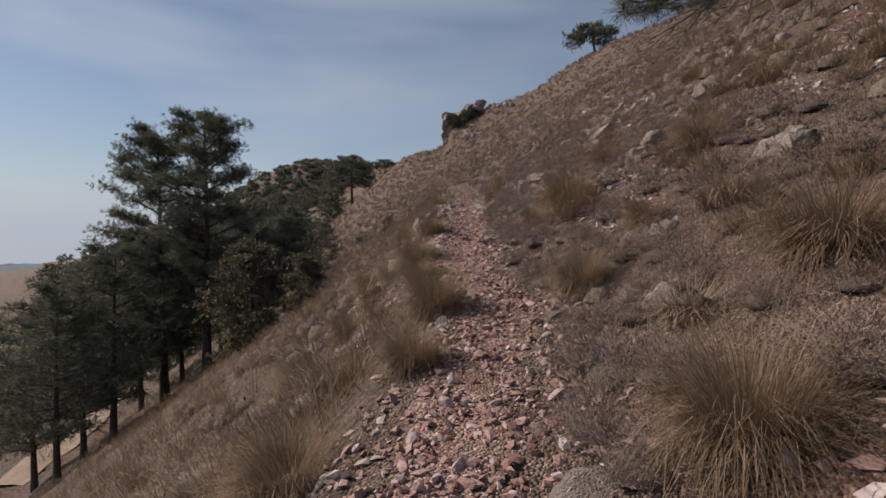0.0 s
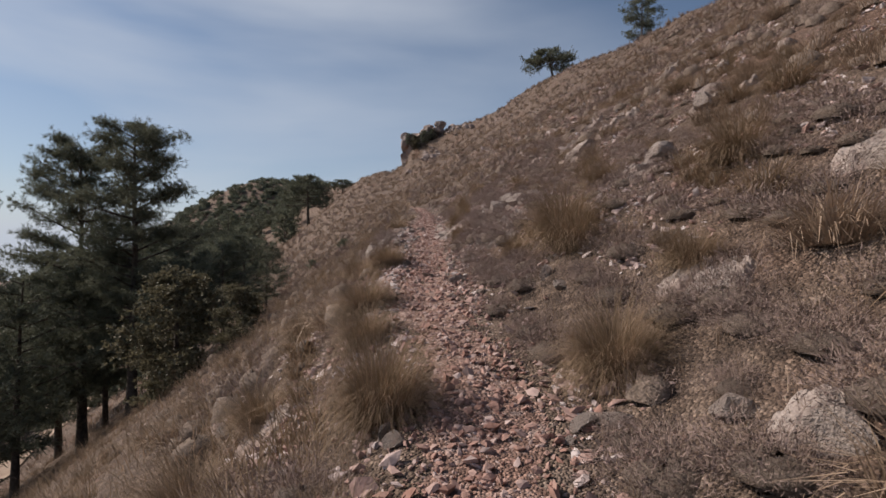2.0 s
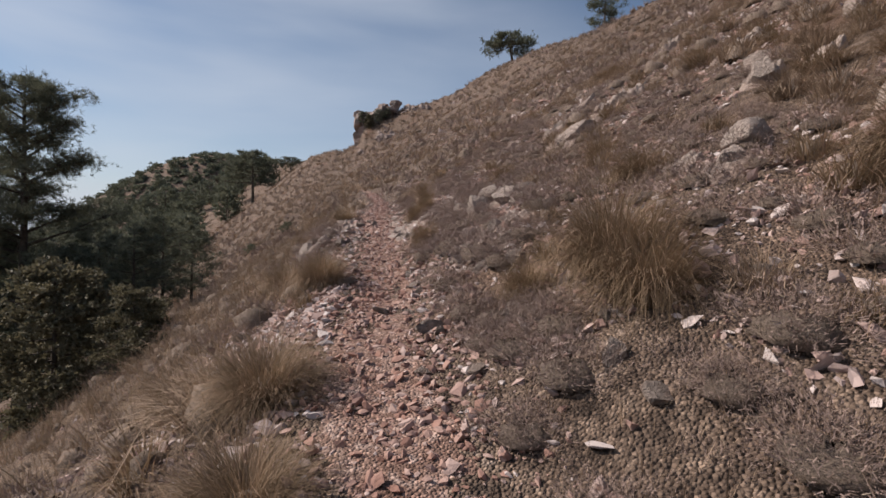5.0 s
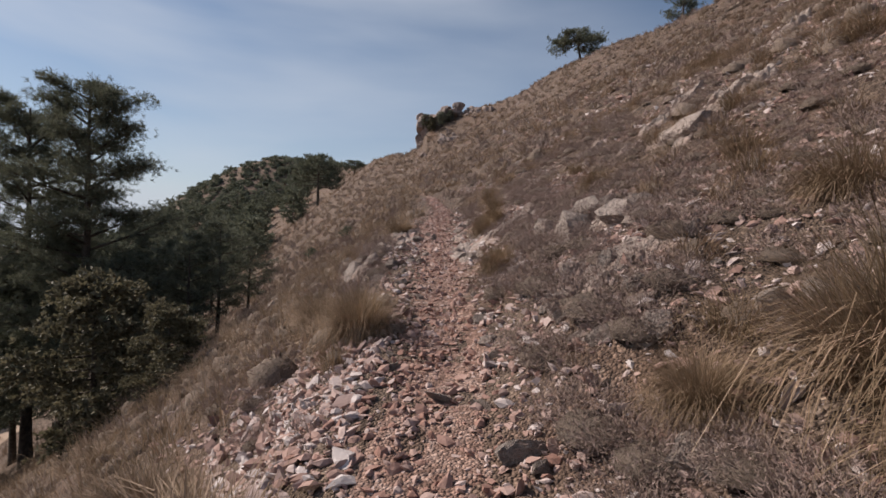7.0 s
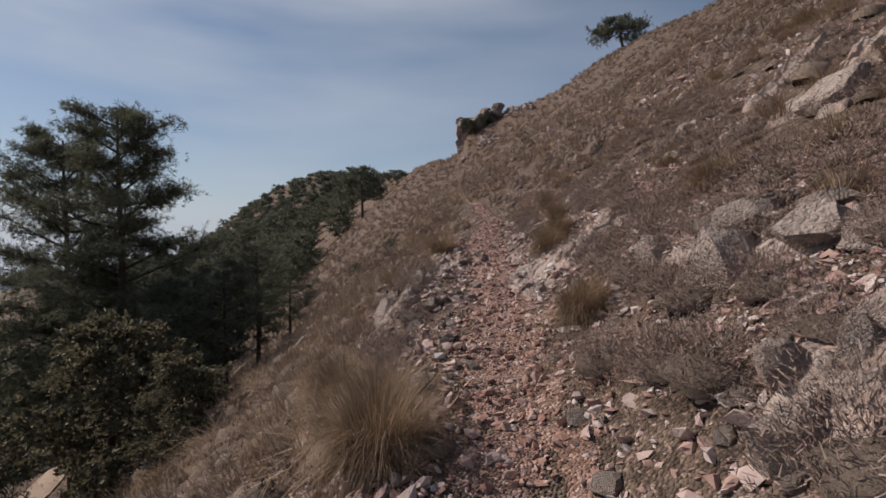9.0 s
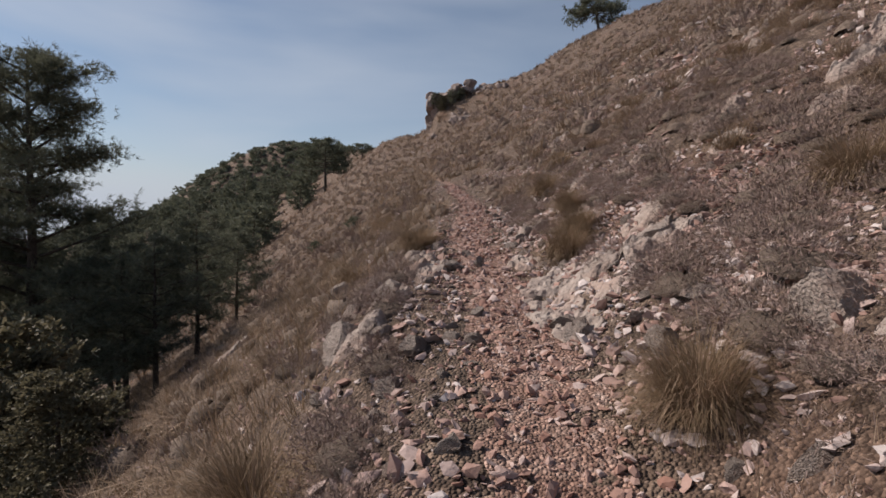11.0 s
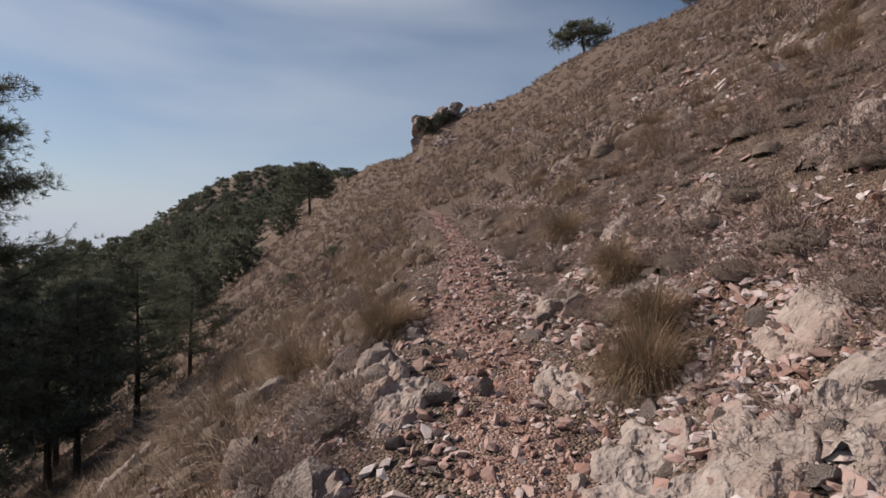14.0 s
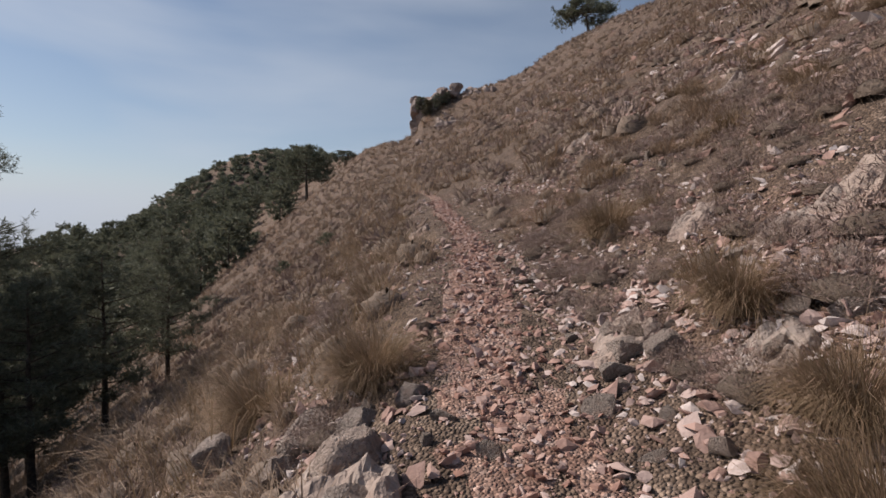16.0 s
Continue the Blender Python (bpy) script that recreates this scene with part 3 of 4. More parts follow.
FLAT, LEDGE, KNOB = "smooth cracked sheet of pale grey bedrock beside the path", "broken ledge of layered grey limestone in the slope", "rugged pale limestone outcrop among dry shrubs"
for k, (x, y, w, l, h, cell, label, strata) in enumerate([
        (0.32, 15.9, 0.92, 1.3, 0.06, 0.40, FLAT, 1.0), (0.02, 17.35, 0.32, 0.5, 0.10, 0.28, FLAT, 1.0), (0.30, 18.95, 0.36, 0.34, 0.14, 0.24, FLAT, 1.6),
        (0.99, 15.95, 0.46, 0.42, 0.24, 0.20, KNOB, 1.0), (0.55, 15.95, 0.3, 0.3, 0.16, 0.18, KNOB, 1.0), (1.2, 16.7, 0.35, 0.3, 0.2, 0.18, KNOB, 1.3),
        (-1.40, 17.9, 0.42, 0.85, 0.26, 0.20, LEDGE, 2.2), (-1.05, 17.3, 0.25, 0.5, 0.12, 0.15, LEDGE, 2.2), (-1.45, 16.35, 0.3, 0.3, 0.24, 0.25, KNOB, 1.0), (-1.65, 15.7, 0.3, 0.38, 0.26, 0.34, KNOB, 1.0),
        (1.15, 12.9, 0.4, 0.75, 0.16, 0.20, KNOB, 1.2), (1.5, 12.2, 0.45, 0.4, 0.16, 0.22, LEDGE, 2.0), (0.75, 11.0, 0.3, 0.4, 0.14, 0.18, KNOB, 1.0), 
        (1.40, 11.0, 0.30, 0.40, 0.1, 0.16, KNOB, 1.2), (0.15, 15.0, 0.26, 0.32, 0.12, 0.16, KNOB, 1.0),
        (4.8, 16.1, 0.95, 0.40, 0.34, 0.26, LEDGE, 2.4), (3.55, 15.85, 0.6, 0.35, 0.26, 0.24, LEDGE, 2.4), (4.70, 17.9, 0.7, 0.4, 0.26, 0.24, LEDGE, 2.2), (4.75, 11.55, 0.42, 0.36, 0.34, 0.34, KNOB, 1.0),
        (2.65, 9.2, 0.34, 0.3, 0.24, 0.28, KNOB, 1.0), (3.45, 15.1, 0.4, 0.3, 0.2, 0.22, LEDGE, 2.0), (1.86, 5.95, 0.4, 0.34, 0.18, 0.2, KNOB, 1.0), (1.32, 4.25, 0.24, 0.2, 0.12, 0.16, KNOB, 1.0),
        (5.1, 10.9, 0.5, 0.3, 0.26, 0.25, LEDGE, 2.0), (3.4, 6.4, 0.4, 0.3, 0.26, 0.25, KNOB, 1.0), (2.75, 10.1, 0.3, 0.25, 0.2, 0.2, KNOB, 1.0), (4.0, 8.9, 0.4, 0.3, 0.24, 0.24, LEDGE, 2.0), (1.7, 6.25, 0.3, 0.25, 0.14, 0.18, KNOB, 1.0),
        (2.75, 18.5, 0.5, 0.35, 0.26, 0.22, LEDGE, 2.0), (3.9, 17.5, 0.5, 0.3, 0.24, 0.2, LEDGE, 2.2), (3.15, 16.8, 0.4, 0.3, 0.2, 0.2, LEDGE, 2.0), (2.3, 17.2, 0.4, 0.3, 0.18, 0.18, LEDGE, 2.2),
        (1.55, 19.1, 0.42, 0.3, 0.18, 0.18, LEDGE, 2.4), (1.8, 19.0, 0.4, 0.25, 0.2, 0.18, LEDGE, 2.4), (4.15, 25.2, 0.7, 0.4, 0.3, 0.24, LEDGE, 2.2), (5.25, 26.1, 0.6, 0.4, 0.3, 0.26, LEDGE, 2.0), (6.35, 23.8, 0.4, 0.3, 0.4, 0.34, KNOB, 1.0),
        (3.1, 30.0, 0.8, 0.5, 0.3, 0.26, LEDGE, 2.0), (1.37, 20.2, 0.36, 0.3, 0.18, 0.18, LEDGE, 2.0), (0.75, 18.15, 0.36, 0.3, 0.14, 0.16, KNOB, 1.4), (-2.6, 24.4, 0.35, 0.7, 0.2, 0.2, LEDGE, 2.0), (-1.3, 26.7, 0.3, 0.6, 0.16, 0.2, LEDGE, 2.0),
        (-2.35, 21.9, 0.35, 0.5, 0.18, 0.18, LEDGE, 2.0), (-5.0, 20.8, 0.55, 0.6, 0.3, 0.24, KNOB, 1.0), (-1.9, 7.0, 0.35, 0.4, 0.14, 0.16, KNOB, 1.0), (-2.7, 8.4, 0.4, 0.4, 0.16, 0.18, KNOB, 1.0), (1.05, 11.15, 0.5, 0.3, 0.1, 0.14, KNOB, 1.0),
        (7.5, 19.0, 0.8, 0.45, 0.34, 0.28, LEDGE, 2.2), (6.2, 14.2, 0.7, 0.4, 0.3, 0.26, LEDGE, 2.2), (8.2, 27.0, 0.9, 0.5, 0.36, 0.3, LEDGE, 2.2), (6.0, 31.0, 0.9, 0.5, 0.34, 0.3, LEDGE, 2.2)]):
    outcrop(x, y, w * 0.78, l * 0.78, h * (0.6 if label == LEDGE else 0.5), 300 + k, cell * 0.75, label, turn=0.25 * math.sin(k * 2.3), n=84 if w > 0.9 else 52 if w > 0.45 else 36, strata=strata)

# the stony verge below the path
for cx, cy, wx, wy, n in ((-1.5, 10.6, 0.6, 1.0, 2600), (-2.2, 23.0, 0.45, 1.8, 1300), (-1.6, 6.9, 0.45, 0.6, 700)):
    y = r.normal(cy, wy, n)
    x = r.normal(cx, wx, n)
    keep = x - trail_x(y) < -0.42
    heap("verge_rubble", "pale broken limestone on the verge below the path", "rubble", CHIPS, x[keep], y[keep], np.clip(r.lognormal(-3.35, 0.5, int(keep.sum())), 0.015, 0.09), r, GRAVEL, sink=0.12)

# red broken earth where the bank has slipped, and the chute of stones below the ledge
for name, label, cx, cy, wx, wy, n, mat in (("red_scree", "slipped reddish earth and stones on the bank", 1.85, 16.5, 0.36, 0.36, 420, PATHSTONE),
                                            ("red_scree", "slipped reddish earth and stones under the ledge", 2.6, 13.4, 0.5, 0.3, 420, PATHSTONE),
                                            ("stone_chute", "chute of pale broken stone below the ledge", 1.12, 11.5, 0.20, 0.40, 420, GRAVEL)):
    x, y = r.normal(cx, wx, n), r.normal(cy, wy, n)
    heap(name, label, "scree", CHIPS, x, y, np.clip(r.lognormal(-3.55, 0.5, n), 0.012, 0.08), r, mat, sink=0.12)

# the bank of rubble that holds up the lower edge of the path
for k in range(34):
    y = 14.5 + 12.5 * (k + r.random()) / 34
    x = float(trail_x(y)) - 0.95 - 0.12 * max(y - 15, 0) + r.normal(0, 0.22)
    w = float(np.clip(r.lognormal(-1.35, 0.3), 0.15, 0.45))
    lay("rock", (ROCKS if w > 0.22 else STONES)[k % 10], x, y, w, w * r.uniform(0.45, 0.75), r, "grey limestone rock in the rubble bank below the path", "rubble bank rocks", 0.25, 0.3)

# loose stones that can be told apart
taken = []
while len(taken) < 290:
    y, x = 1.8 + 24 * r.random() ** 1.1, r.normal(0.4, 1.9)
    if float(stony(x, y)) < 0.25 + 0.4 * r.random() or abs(x - float(trail_x(y))) < 0.3 or any((x - a) ** 2 + (y - b) ** 2 < 0.03 for a, b in taken):
        continue
    taken.append((x, y))
    w = float(np.clip(r.lognormal(-2.05, 0.35), 0.08, 0.3))
    lay("stone", STONES[r.integers(10)], x, y, w, w * r.uniform(0.4, 0.75), r, "loose angular limestone stone on the slope", "loose stones", 0.3, 0.3, "stone")

# ---- grass ----


def tuft(seed, blades, high, wide, lean=0.5, width=0.006, droop=0.6, stray=0.08, seg=3):
    """Blades of a tussock as strips of seg pieces that bend outwards."""
    r = np.random.default_rng(seed)
    a = r.uniform(0, 2 * np.pi, blades)
    rad = wide * 0.35 * np.sqrt(r.random(blades))
    out = np.clip(lean * (0.25 + rad / (wide * 0.35)) * r.uniform(0.4, 1.1, blades), 0, 1.35)
    ln = high * r.uniform(0.55, 1.05, blades) * np.where(r.random(blades) < stray, 1.35, 1)
    da = a + r.normal(0, 0.65, blades)
    side = np.stack([-np.sin(da), np.cos(da), np.zeros(blades)], 1)
    w = width * r.uniform(0.6, 1.3, blades)
    p = np.stack([rad * np.cos(a), rad * np.sin(a), np.full(blades, -0.05)], 1)
    rows, ang = [], out.copy()
    for s in range(seg + 1):
        ww = w * (1 - s / seg) ** 0.7 + 0.0008
        rows += [p - side * ww[:, None], p + side * ww[:, None]]
        step = ln / seg
        p = p + np.stack([np.cos(da) * np.sin(ang), np.sin(da) * np.sin(ang), np.cos(ang)], 1) * step[:, None]
        ang = ang + droop * r.uniform(0.3, 1.0, blades) / seg * (1 + out)
    v = np.stack(rows, 1)
    f = np.array([[2 * s, 2 * s + 1, 2 * s + 3, 2 * s + 2] for s in range(seg)])
    m = 2 * (seg + 1)
    return v.reshape(-1, 3), (f[None] + (np.arange(blades) * m)[:, None, None]).reshape(-1, 4)


def bush(seed, twigs, rad, high, width=0.004, length=0.09):
    """A low uneven dome of fine crooked twigs."""
    r = np.random.default_rng(seed)
    a, e = r.uniform(0, 2 * np.pi, twigs), np.arcsin(r.random(twigs) ** 0.8)
    d = np.stack([np.cos(a) * np.cos(e), np.sin(a) * np.cos(e), np.sin(e)], 1)
    lump = 1 + 0.20 * np.sin(3 * a + seed) + 0.12 * np.sin(5 * a + 2 * seed + 4 * e)
    at = d * np.array([rad, rad, high]) * (r.uniform(0.35, 1.0, twigs) ** 0.6 * lump)[:, None]
    way = d * 0.8 + r.normal(0, 0.55, (twigs, 3)) + np.array([0, 0, 0.25])
    way /= np.linalg.norm(way, axis=1)[:, None]
    tip = at + way * length * r.uniform(0.5, 1.4, (twigs, 1))
    side = np.cross(way, r.normal(size=(twigs, 3)))
    side /= np.linalg.norm(side, axis=1)[:, None] + 1e-6
    w = width * r.uniform(0.5, 1.4, (twigs, 1))
    v = np.stack([at - side * w, at + side * w, tip + side * w * 0.4, tip - side * w * 0.4], 1)
    return v.reshape(-1, 3), np.arange(4 * twigs).reshape(-1, 4)


def core(seed, rad, high, around=10, up=4):
    """An uneven dome that fills a plant's dense middle and blocks light there."""
    r = np.random.default_rng(seed)
    a, e = np.meshgrid(np.arange(around) * 2 * np.pi / around, np.linspace(-0.25, 1.45, up + 1), indexing="ij")
    k = r.uniform(0.8, 1.15, a.shape)
    v = np.stack([rad * k * np.cos(a) * np.cos(e), rad * k * np.sin(a) * np.cos(e), high * k * np.sin(e)], 2).reshape(-1, 3)
    i, j = np.meshgrid(np.arange(around), np.arange(up), indexing="ij")
    p, q = (i * (up + 1) + j).ravel(), ((i + 1) % around * (up + 1) + j).ravel()
    return v, np.stack([p, q, q + 1, p + 1], 1)


def join(parts):
    vs, fs, base = [], [], 0
    for v, f in parts:
        vs.append(v)
        fs.append(f + base)
        base += len(v)
    return np.concatenate(vs), np.concatenate(fs)


def tussock(seed, blades, high, wide, width, seg=3):
    """Upright blades in the middle, long drooping ones round them; the inner dome is separate."""
    n = blades // 3
    return join([tuft(seed, blades - n, high, wide, 0.78, width, 1.4, 0.06, seg), tuft(seed + 500, n, high * 0.85, wide * 1.1, 1.0, width, 2.0, 0.15, seg)])


BIG = [mesh_of("tussock", *tussock(s, 3300, 0.72, 0.80, 0.0019), GREENISH) for s in range(4)]
SMALLER = [mesh_of("tussock", *tussock(20 + s, 620, 0.66, 0.80, 0.0062, 2), GREENISH if s % 2 else STRAW) for s in range(4)]
MID = [mesh_of("grass_tuft", *tussock(10 + s, 330, 0.42, 0.5, 0.0040, 2), STRAW if s % 3 else GREENISH) for s in range(6)]
# dark filler domes added inside the plants, for dense stems and inner shade
HEARTS = [mesh_of("heart", *core(s, 1.0, 1.0, 12, 5), THATCH_SHADE, True) for s in range(3)]
LOW = [mesh_of("heath_shrub", *bush(30 + s, 4200, 0.29, 0.23, 0.0015, 0.021), TWIG) for s in range(4)]
COARSE = [mesh_of("heath_shrub", *bush(50 + s, 1200, 0.29, 0.23, 0.0026, 0.034), TWIG) for s in range(4)]


def plant(name, me, x, y, size, r, label, category, group, tall=1.0, heart=(0.2, 0.2)):
    ob = new(name, me)
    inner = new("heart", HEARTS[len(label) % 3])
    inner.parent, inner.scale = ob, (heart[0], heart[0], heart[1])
    s = size * r.uniform(0.9, 1.1)
    ob.matrix_world = Matrix.LocRotScale((x, y, float(height(x, y)) - 0.02), Euler((r.normal(0, 0.06), r.normal(0, 0.06), r.uniform(0, 6.28))), (s, s, s * tall))
    return tagged(ob, label, category, group)


STALKS = [mesh_of("stalk", *tuft(130 + k, 46, 0.74, 0.8, 1.0, 0.0012, 1.7, 0.3), STALK) for k in range(3)]


def free(r, n, y0, y1, x0, x1, gap, taken, verge=0.9, right=0.9):
    out = []
    for _ in range(n * 12):
        y, x = r.uniform(y0, y1), r.uniform(x0, x1)
        d = x - float(trail_x(y))
        if -verge < d < right or any((x - a) ** 2 + (y - b) ** 2 < gap * gap for a, b in taken):
            continue
        out.append((x, y))
        taken.append((x, y))
        if len(out) == n:
            break
    return out


TAKEN = [(x, y) for x in np.arange(-0.1, 1.3, 0.3) for y in np.arange(14.7, 17.0, 0.3)]
r = np.random.default_rng(11)
# the large esparto tussocks: x, y, spread
TUSSOCKS = [(-0.66, 5.6, 0.8, 0.86), (-0.72, 3.98, 0.6, 0.55), (1.0, 5.7, 0.68, 0.64), (1.40, 8.2, 0.85, 0.66), (1.42, 8.75, 1.0, 0.8), (-1.10, 8.55, 0.72, 0.52), (-1.12, 11.9, 0.8, 0.66), (0.52, 17.15, 0.62, 0.56), (-1.32, 19.3, 0.85, 0.6)]
TUSSOCKS += [(0.75, 17.6, 0.55, 0.45), (0.42, 13.68, 0.72, 0.62), (0.92, 2.15, 0.7, 0.66), (1.95, 3.2, 0.95, 0.62), (-1.2, 12.6, 0.76, 0.55), (1.11, 21.6, 0.9, 0.6), (0.86, 18.6, 0.65, 0.5), (-1.32, 2.91, 0.75, 0.5), (-2.27, 6.29, 0.8, 0.6), (-2.01, 7.33, 0.7, 0.55)]
TUSSOCKS += [(0.88, 9.25, 0.5, 0.42), (2.04, 14.9, 0.66, 0.5), (-0.95, 7.4, 0.66, 0.5), (1.9, 6.4, 0.66, 0.5), (-2.54, 20.47, 0.8, 0.55), (-1.9, 13.9, 0.8, 0.55), (2.6, 10.6, 0.9, 0.6), (3.2, 7.9, 0.9, 0.6), (-2.2, 10.2, 0.75, 0.5), (-1.8, 22.5, 0.7, 0.5)]
for k, (x, y, w, h) in enumerate(TUSSOCKS):
    ob = plant("esparto_tussock", BIG[k % 4], x, y, w * 0.92, r, "large domed tussock of half-dry esparto grass", "grass tussock", "esparto tussocks", h / (0.6 * w), (0.19, 0.17))
    new("stalk", STALKS[k % 3]).parent = ob
    TAKEN.append((x, y))
HEATH = [(0.82, 14.8, 1.5), (1.0, 15.2, 1.2), (0.85, 13.85, 1.5), (1.2, 14.2, 1.8), (1.55, 14.7, 1.5), (1.75, 15.6, 1.5), (1.3, 17.5, 1.3), (0.62, 11.6, 1.5), (0.75, 10.55, 1.7), (0.30, 12.6, 1.2), (1.05, 11.9, 1.2), (1.55, 11.2, 1.5), (0.42, 7.6, 1.0), (0.62, 6.9, 1.1), (0.55, 8.4, 1.2), (0.62, 9.1, 1.2), (0.85, 10.0, 1.2), (0.62, 18.0, 1.1), (1.2, 18.2, 1.5), (1.6, 17.3, 1.5), (-1.5, 17.3, 1.4), (-1.3, 14.9, 1.3), (0.7, 3.2, 1.4), (0.75, 4.4, 1.3)]
TAKEN += [(x, y) for x, y, _ in HEATH]
q = np.random.default_rng(77)
for k, (x, y) in enumerate(free(q, 46, 4.0, 27, 2.2, 10.5, 0.9, TAKEN, 0.9, 1.9)):
    ob = plant("esparto_tussock", SMALLER[k % 4], x, y, q.uniform(0.5, 0.9), q, "domed tussock of straw-coloured esparto grass on the stony slope", "grass tussock", "esparto tussocks", q.uniform(0.85, 1.15), (0.19, 0.17))
    new("stalk", STALKS[k % 3]).parent = ob
for x, y in free(r, 250, -3.0, 30, -6.5, 8, 0.42, TAKEN, 0.9, 1.5):
    plant("grass_tuft", MID[r.integers(len(MID))], x, y, r.uniform(0.6, 1.25), r, "dry straw-coloured grass tuft on the slope", "grass tuft", "dry grass tufts", 1.0, (0.13, 0.15))
spots = HEATH + [(x, y, r.uniform(0.7, 1.45)) for x, y in free(r, 230, 2.0, 24, 0.1, 4.2, 0.34, TAKEN, 0.9, 0.72) + free(r, 60, 2.0, 24, -2.6, 5.5, 0.42, TAKEN)]
for x, y, w in spots:
    plant("heath_shrub", (LOW if abs(x - float(trail_x(y))) < 1.9 else COARSE)[r.integers(4)], x, y, w, r, "low grey-brown dried heath shrub", "shrub", "low dry shrubs", 0.9, (0.15, 0.09))

# the rest of the hillside's grass, too many to count
r = np.random.default_rng(12)


def sward(name, label, shapes, x, y, size, mat, hearts=None):
    seed = len(x)
    v, f = scatter(shapes, x, y, size, np.random.default_rng(seed), 0.10, -0.02)
    tagged(new(name, mesh_of(name, v, f, mat)), label, "grass", kind="stuff")
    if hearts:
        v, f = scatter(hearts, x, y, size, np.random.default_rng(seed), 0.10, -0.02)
        tagged(new("shaded_stem_fill", mesh_of("shaded_stem_fill", v, f, THATCH_SHADE, True)), "added dark domes for the matted stems and shade inside the clumps", "grass", kind="stuff")


THIN = [tuft(80 + s, 13, 0.25, 0.30, 0.95, 0.0023, 0.9, 0.1, 1) for s in range(6)]
n = 7000
y, x = -3 + 31 * r.random(n) ** 1.1, r.normal(0, 3.6, n)
d = x - trail_x(y)
keep = (np.abs(d) > 0.62) & (vnoise(x, y, 1.3, 6.6) + 0.4 * (d < 0) - 0.5 * stony(x, y) > -0.35)
x, y = x[keep], y[keep]
n = 420
hy, hx = 2 + 28 * r.random(n) ** 1.1, r.normal(1.8, 2.6, n)
d = hx - trail_x(hy)
hk = (np.abs(d) > 0.7) & (vnoise(hx, hy, 1.9, 8.1) > -0.2)
sward("heath", "mat of grey-brown dried heath between the stones", [bush(140 + k, 420, 0.24, 0.14, 0.0019, 0.036) for k in range(5)], hx[hk], hy[hk], r.uniform(0.6, 1.3, int(hk.sum())), TWIG)
sward("thin_grass", "thin dry grass between stones and shrubs", THIN, x, y, r.uniform(0.5, 1.25, len(x)), STRAW)
SOFT = [tuft(90 + s, 19, 0.55, 0.55, 0.8, 0.0048, 0.9, 0.1, 2) for s in range(6)]
n = 6000
y = -3 + 41 * r.random(n) ** 1.1
x = trail_x(y) - 1.2 - 23 * r.random(n) ** 1.7
keep = (vnoise(x, y, 2.1, 2.6) + 0.8 * vnoise(x, y, 0.9, 7.6) > -0.25) & (stony(x, y) < 0.75)
x, y = x[keep], y[keep]
sward("slope_grass", "soft brown grass covering the slope below the path", SOFT, x, y, r.uniform(0.6, 1.2, len(x)), GREENISH)
FARTUFT = [tuft(60 + s, 15, 0.40, 0.55, 0.9, 0.020, 0.9, 0.1, 1) for s in range(6)]
n = 3600
y = 15 + 97 * r.random(n) ** 1.25
x = trail_x(y) + 4 + r.uniform(-1, 1, n) * (8 + 0.36 * y)
d = x - trail_x(y)
keep = (np.abs(d) > 0.55) & ~((y < 24) & (np.abs(d) < 6)) | (y > 44) & (np.abs(d) < 0.9)
x, y = x[keep], y[keep]
mid = y < 48
MIDTUFT = [tuft(160 + s, 26, 0.34, 0.5, 0.9, 0.0085, 0.9, 0.1, 1) for s in range(6)]
sward("upper_grass", "dry grass tufts on the middle slope", MIDTUFT, x[mid], y[mid], np.clip(r.lognormal(-0.5, 0.4, int(mid.sum())), 0.3, 1.2), STRAW)
sward("hillside_grass", "countless dry grass tufts covering the hillside", FARTUFT, x[~mid], y[~mid], np.clip(r.lognormal(-0.45, 0.4, int((~mid).sum())), 0.35, 1.3), STRAW)


def pitches(y0, y1, gap, spread_left, spread_right):
    """Places about a gap apart over the slope, with bare spots left between."""
    rows = np.arange(y0, y1, gap * 0.9)
    xs, ys = [], []
    for q in rows:
        c = np.arange(-2.2 - spread_left * q, min(spread_right * q, 44), gap)
        xs.append(float(trail_x(q)) + c + r.uniform(-0.42, 0.42, len(c)) * gap)
        ys.append(q + r.uniform(-0.42, 0.42, len(c)) * gap)
    x, y = np.concatenate(xs), np.concatenate(ys)
    d = x - trail_x(y)
    keep = (np.abs(d) > np.where(y < 21, 0.85, 0.6)) & (vnoise(x, y - 0.5 * x, 3.1, 5.6) + 0.6 * vnoise(x, y, 1.1, 2.2) + 0.5 * r.random(len(x)) > -0.30)
    return x[keep], y[keep]


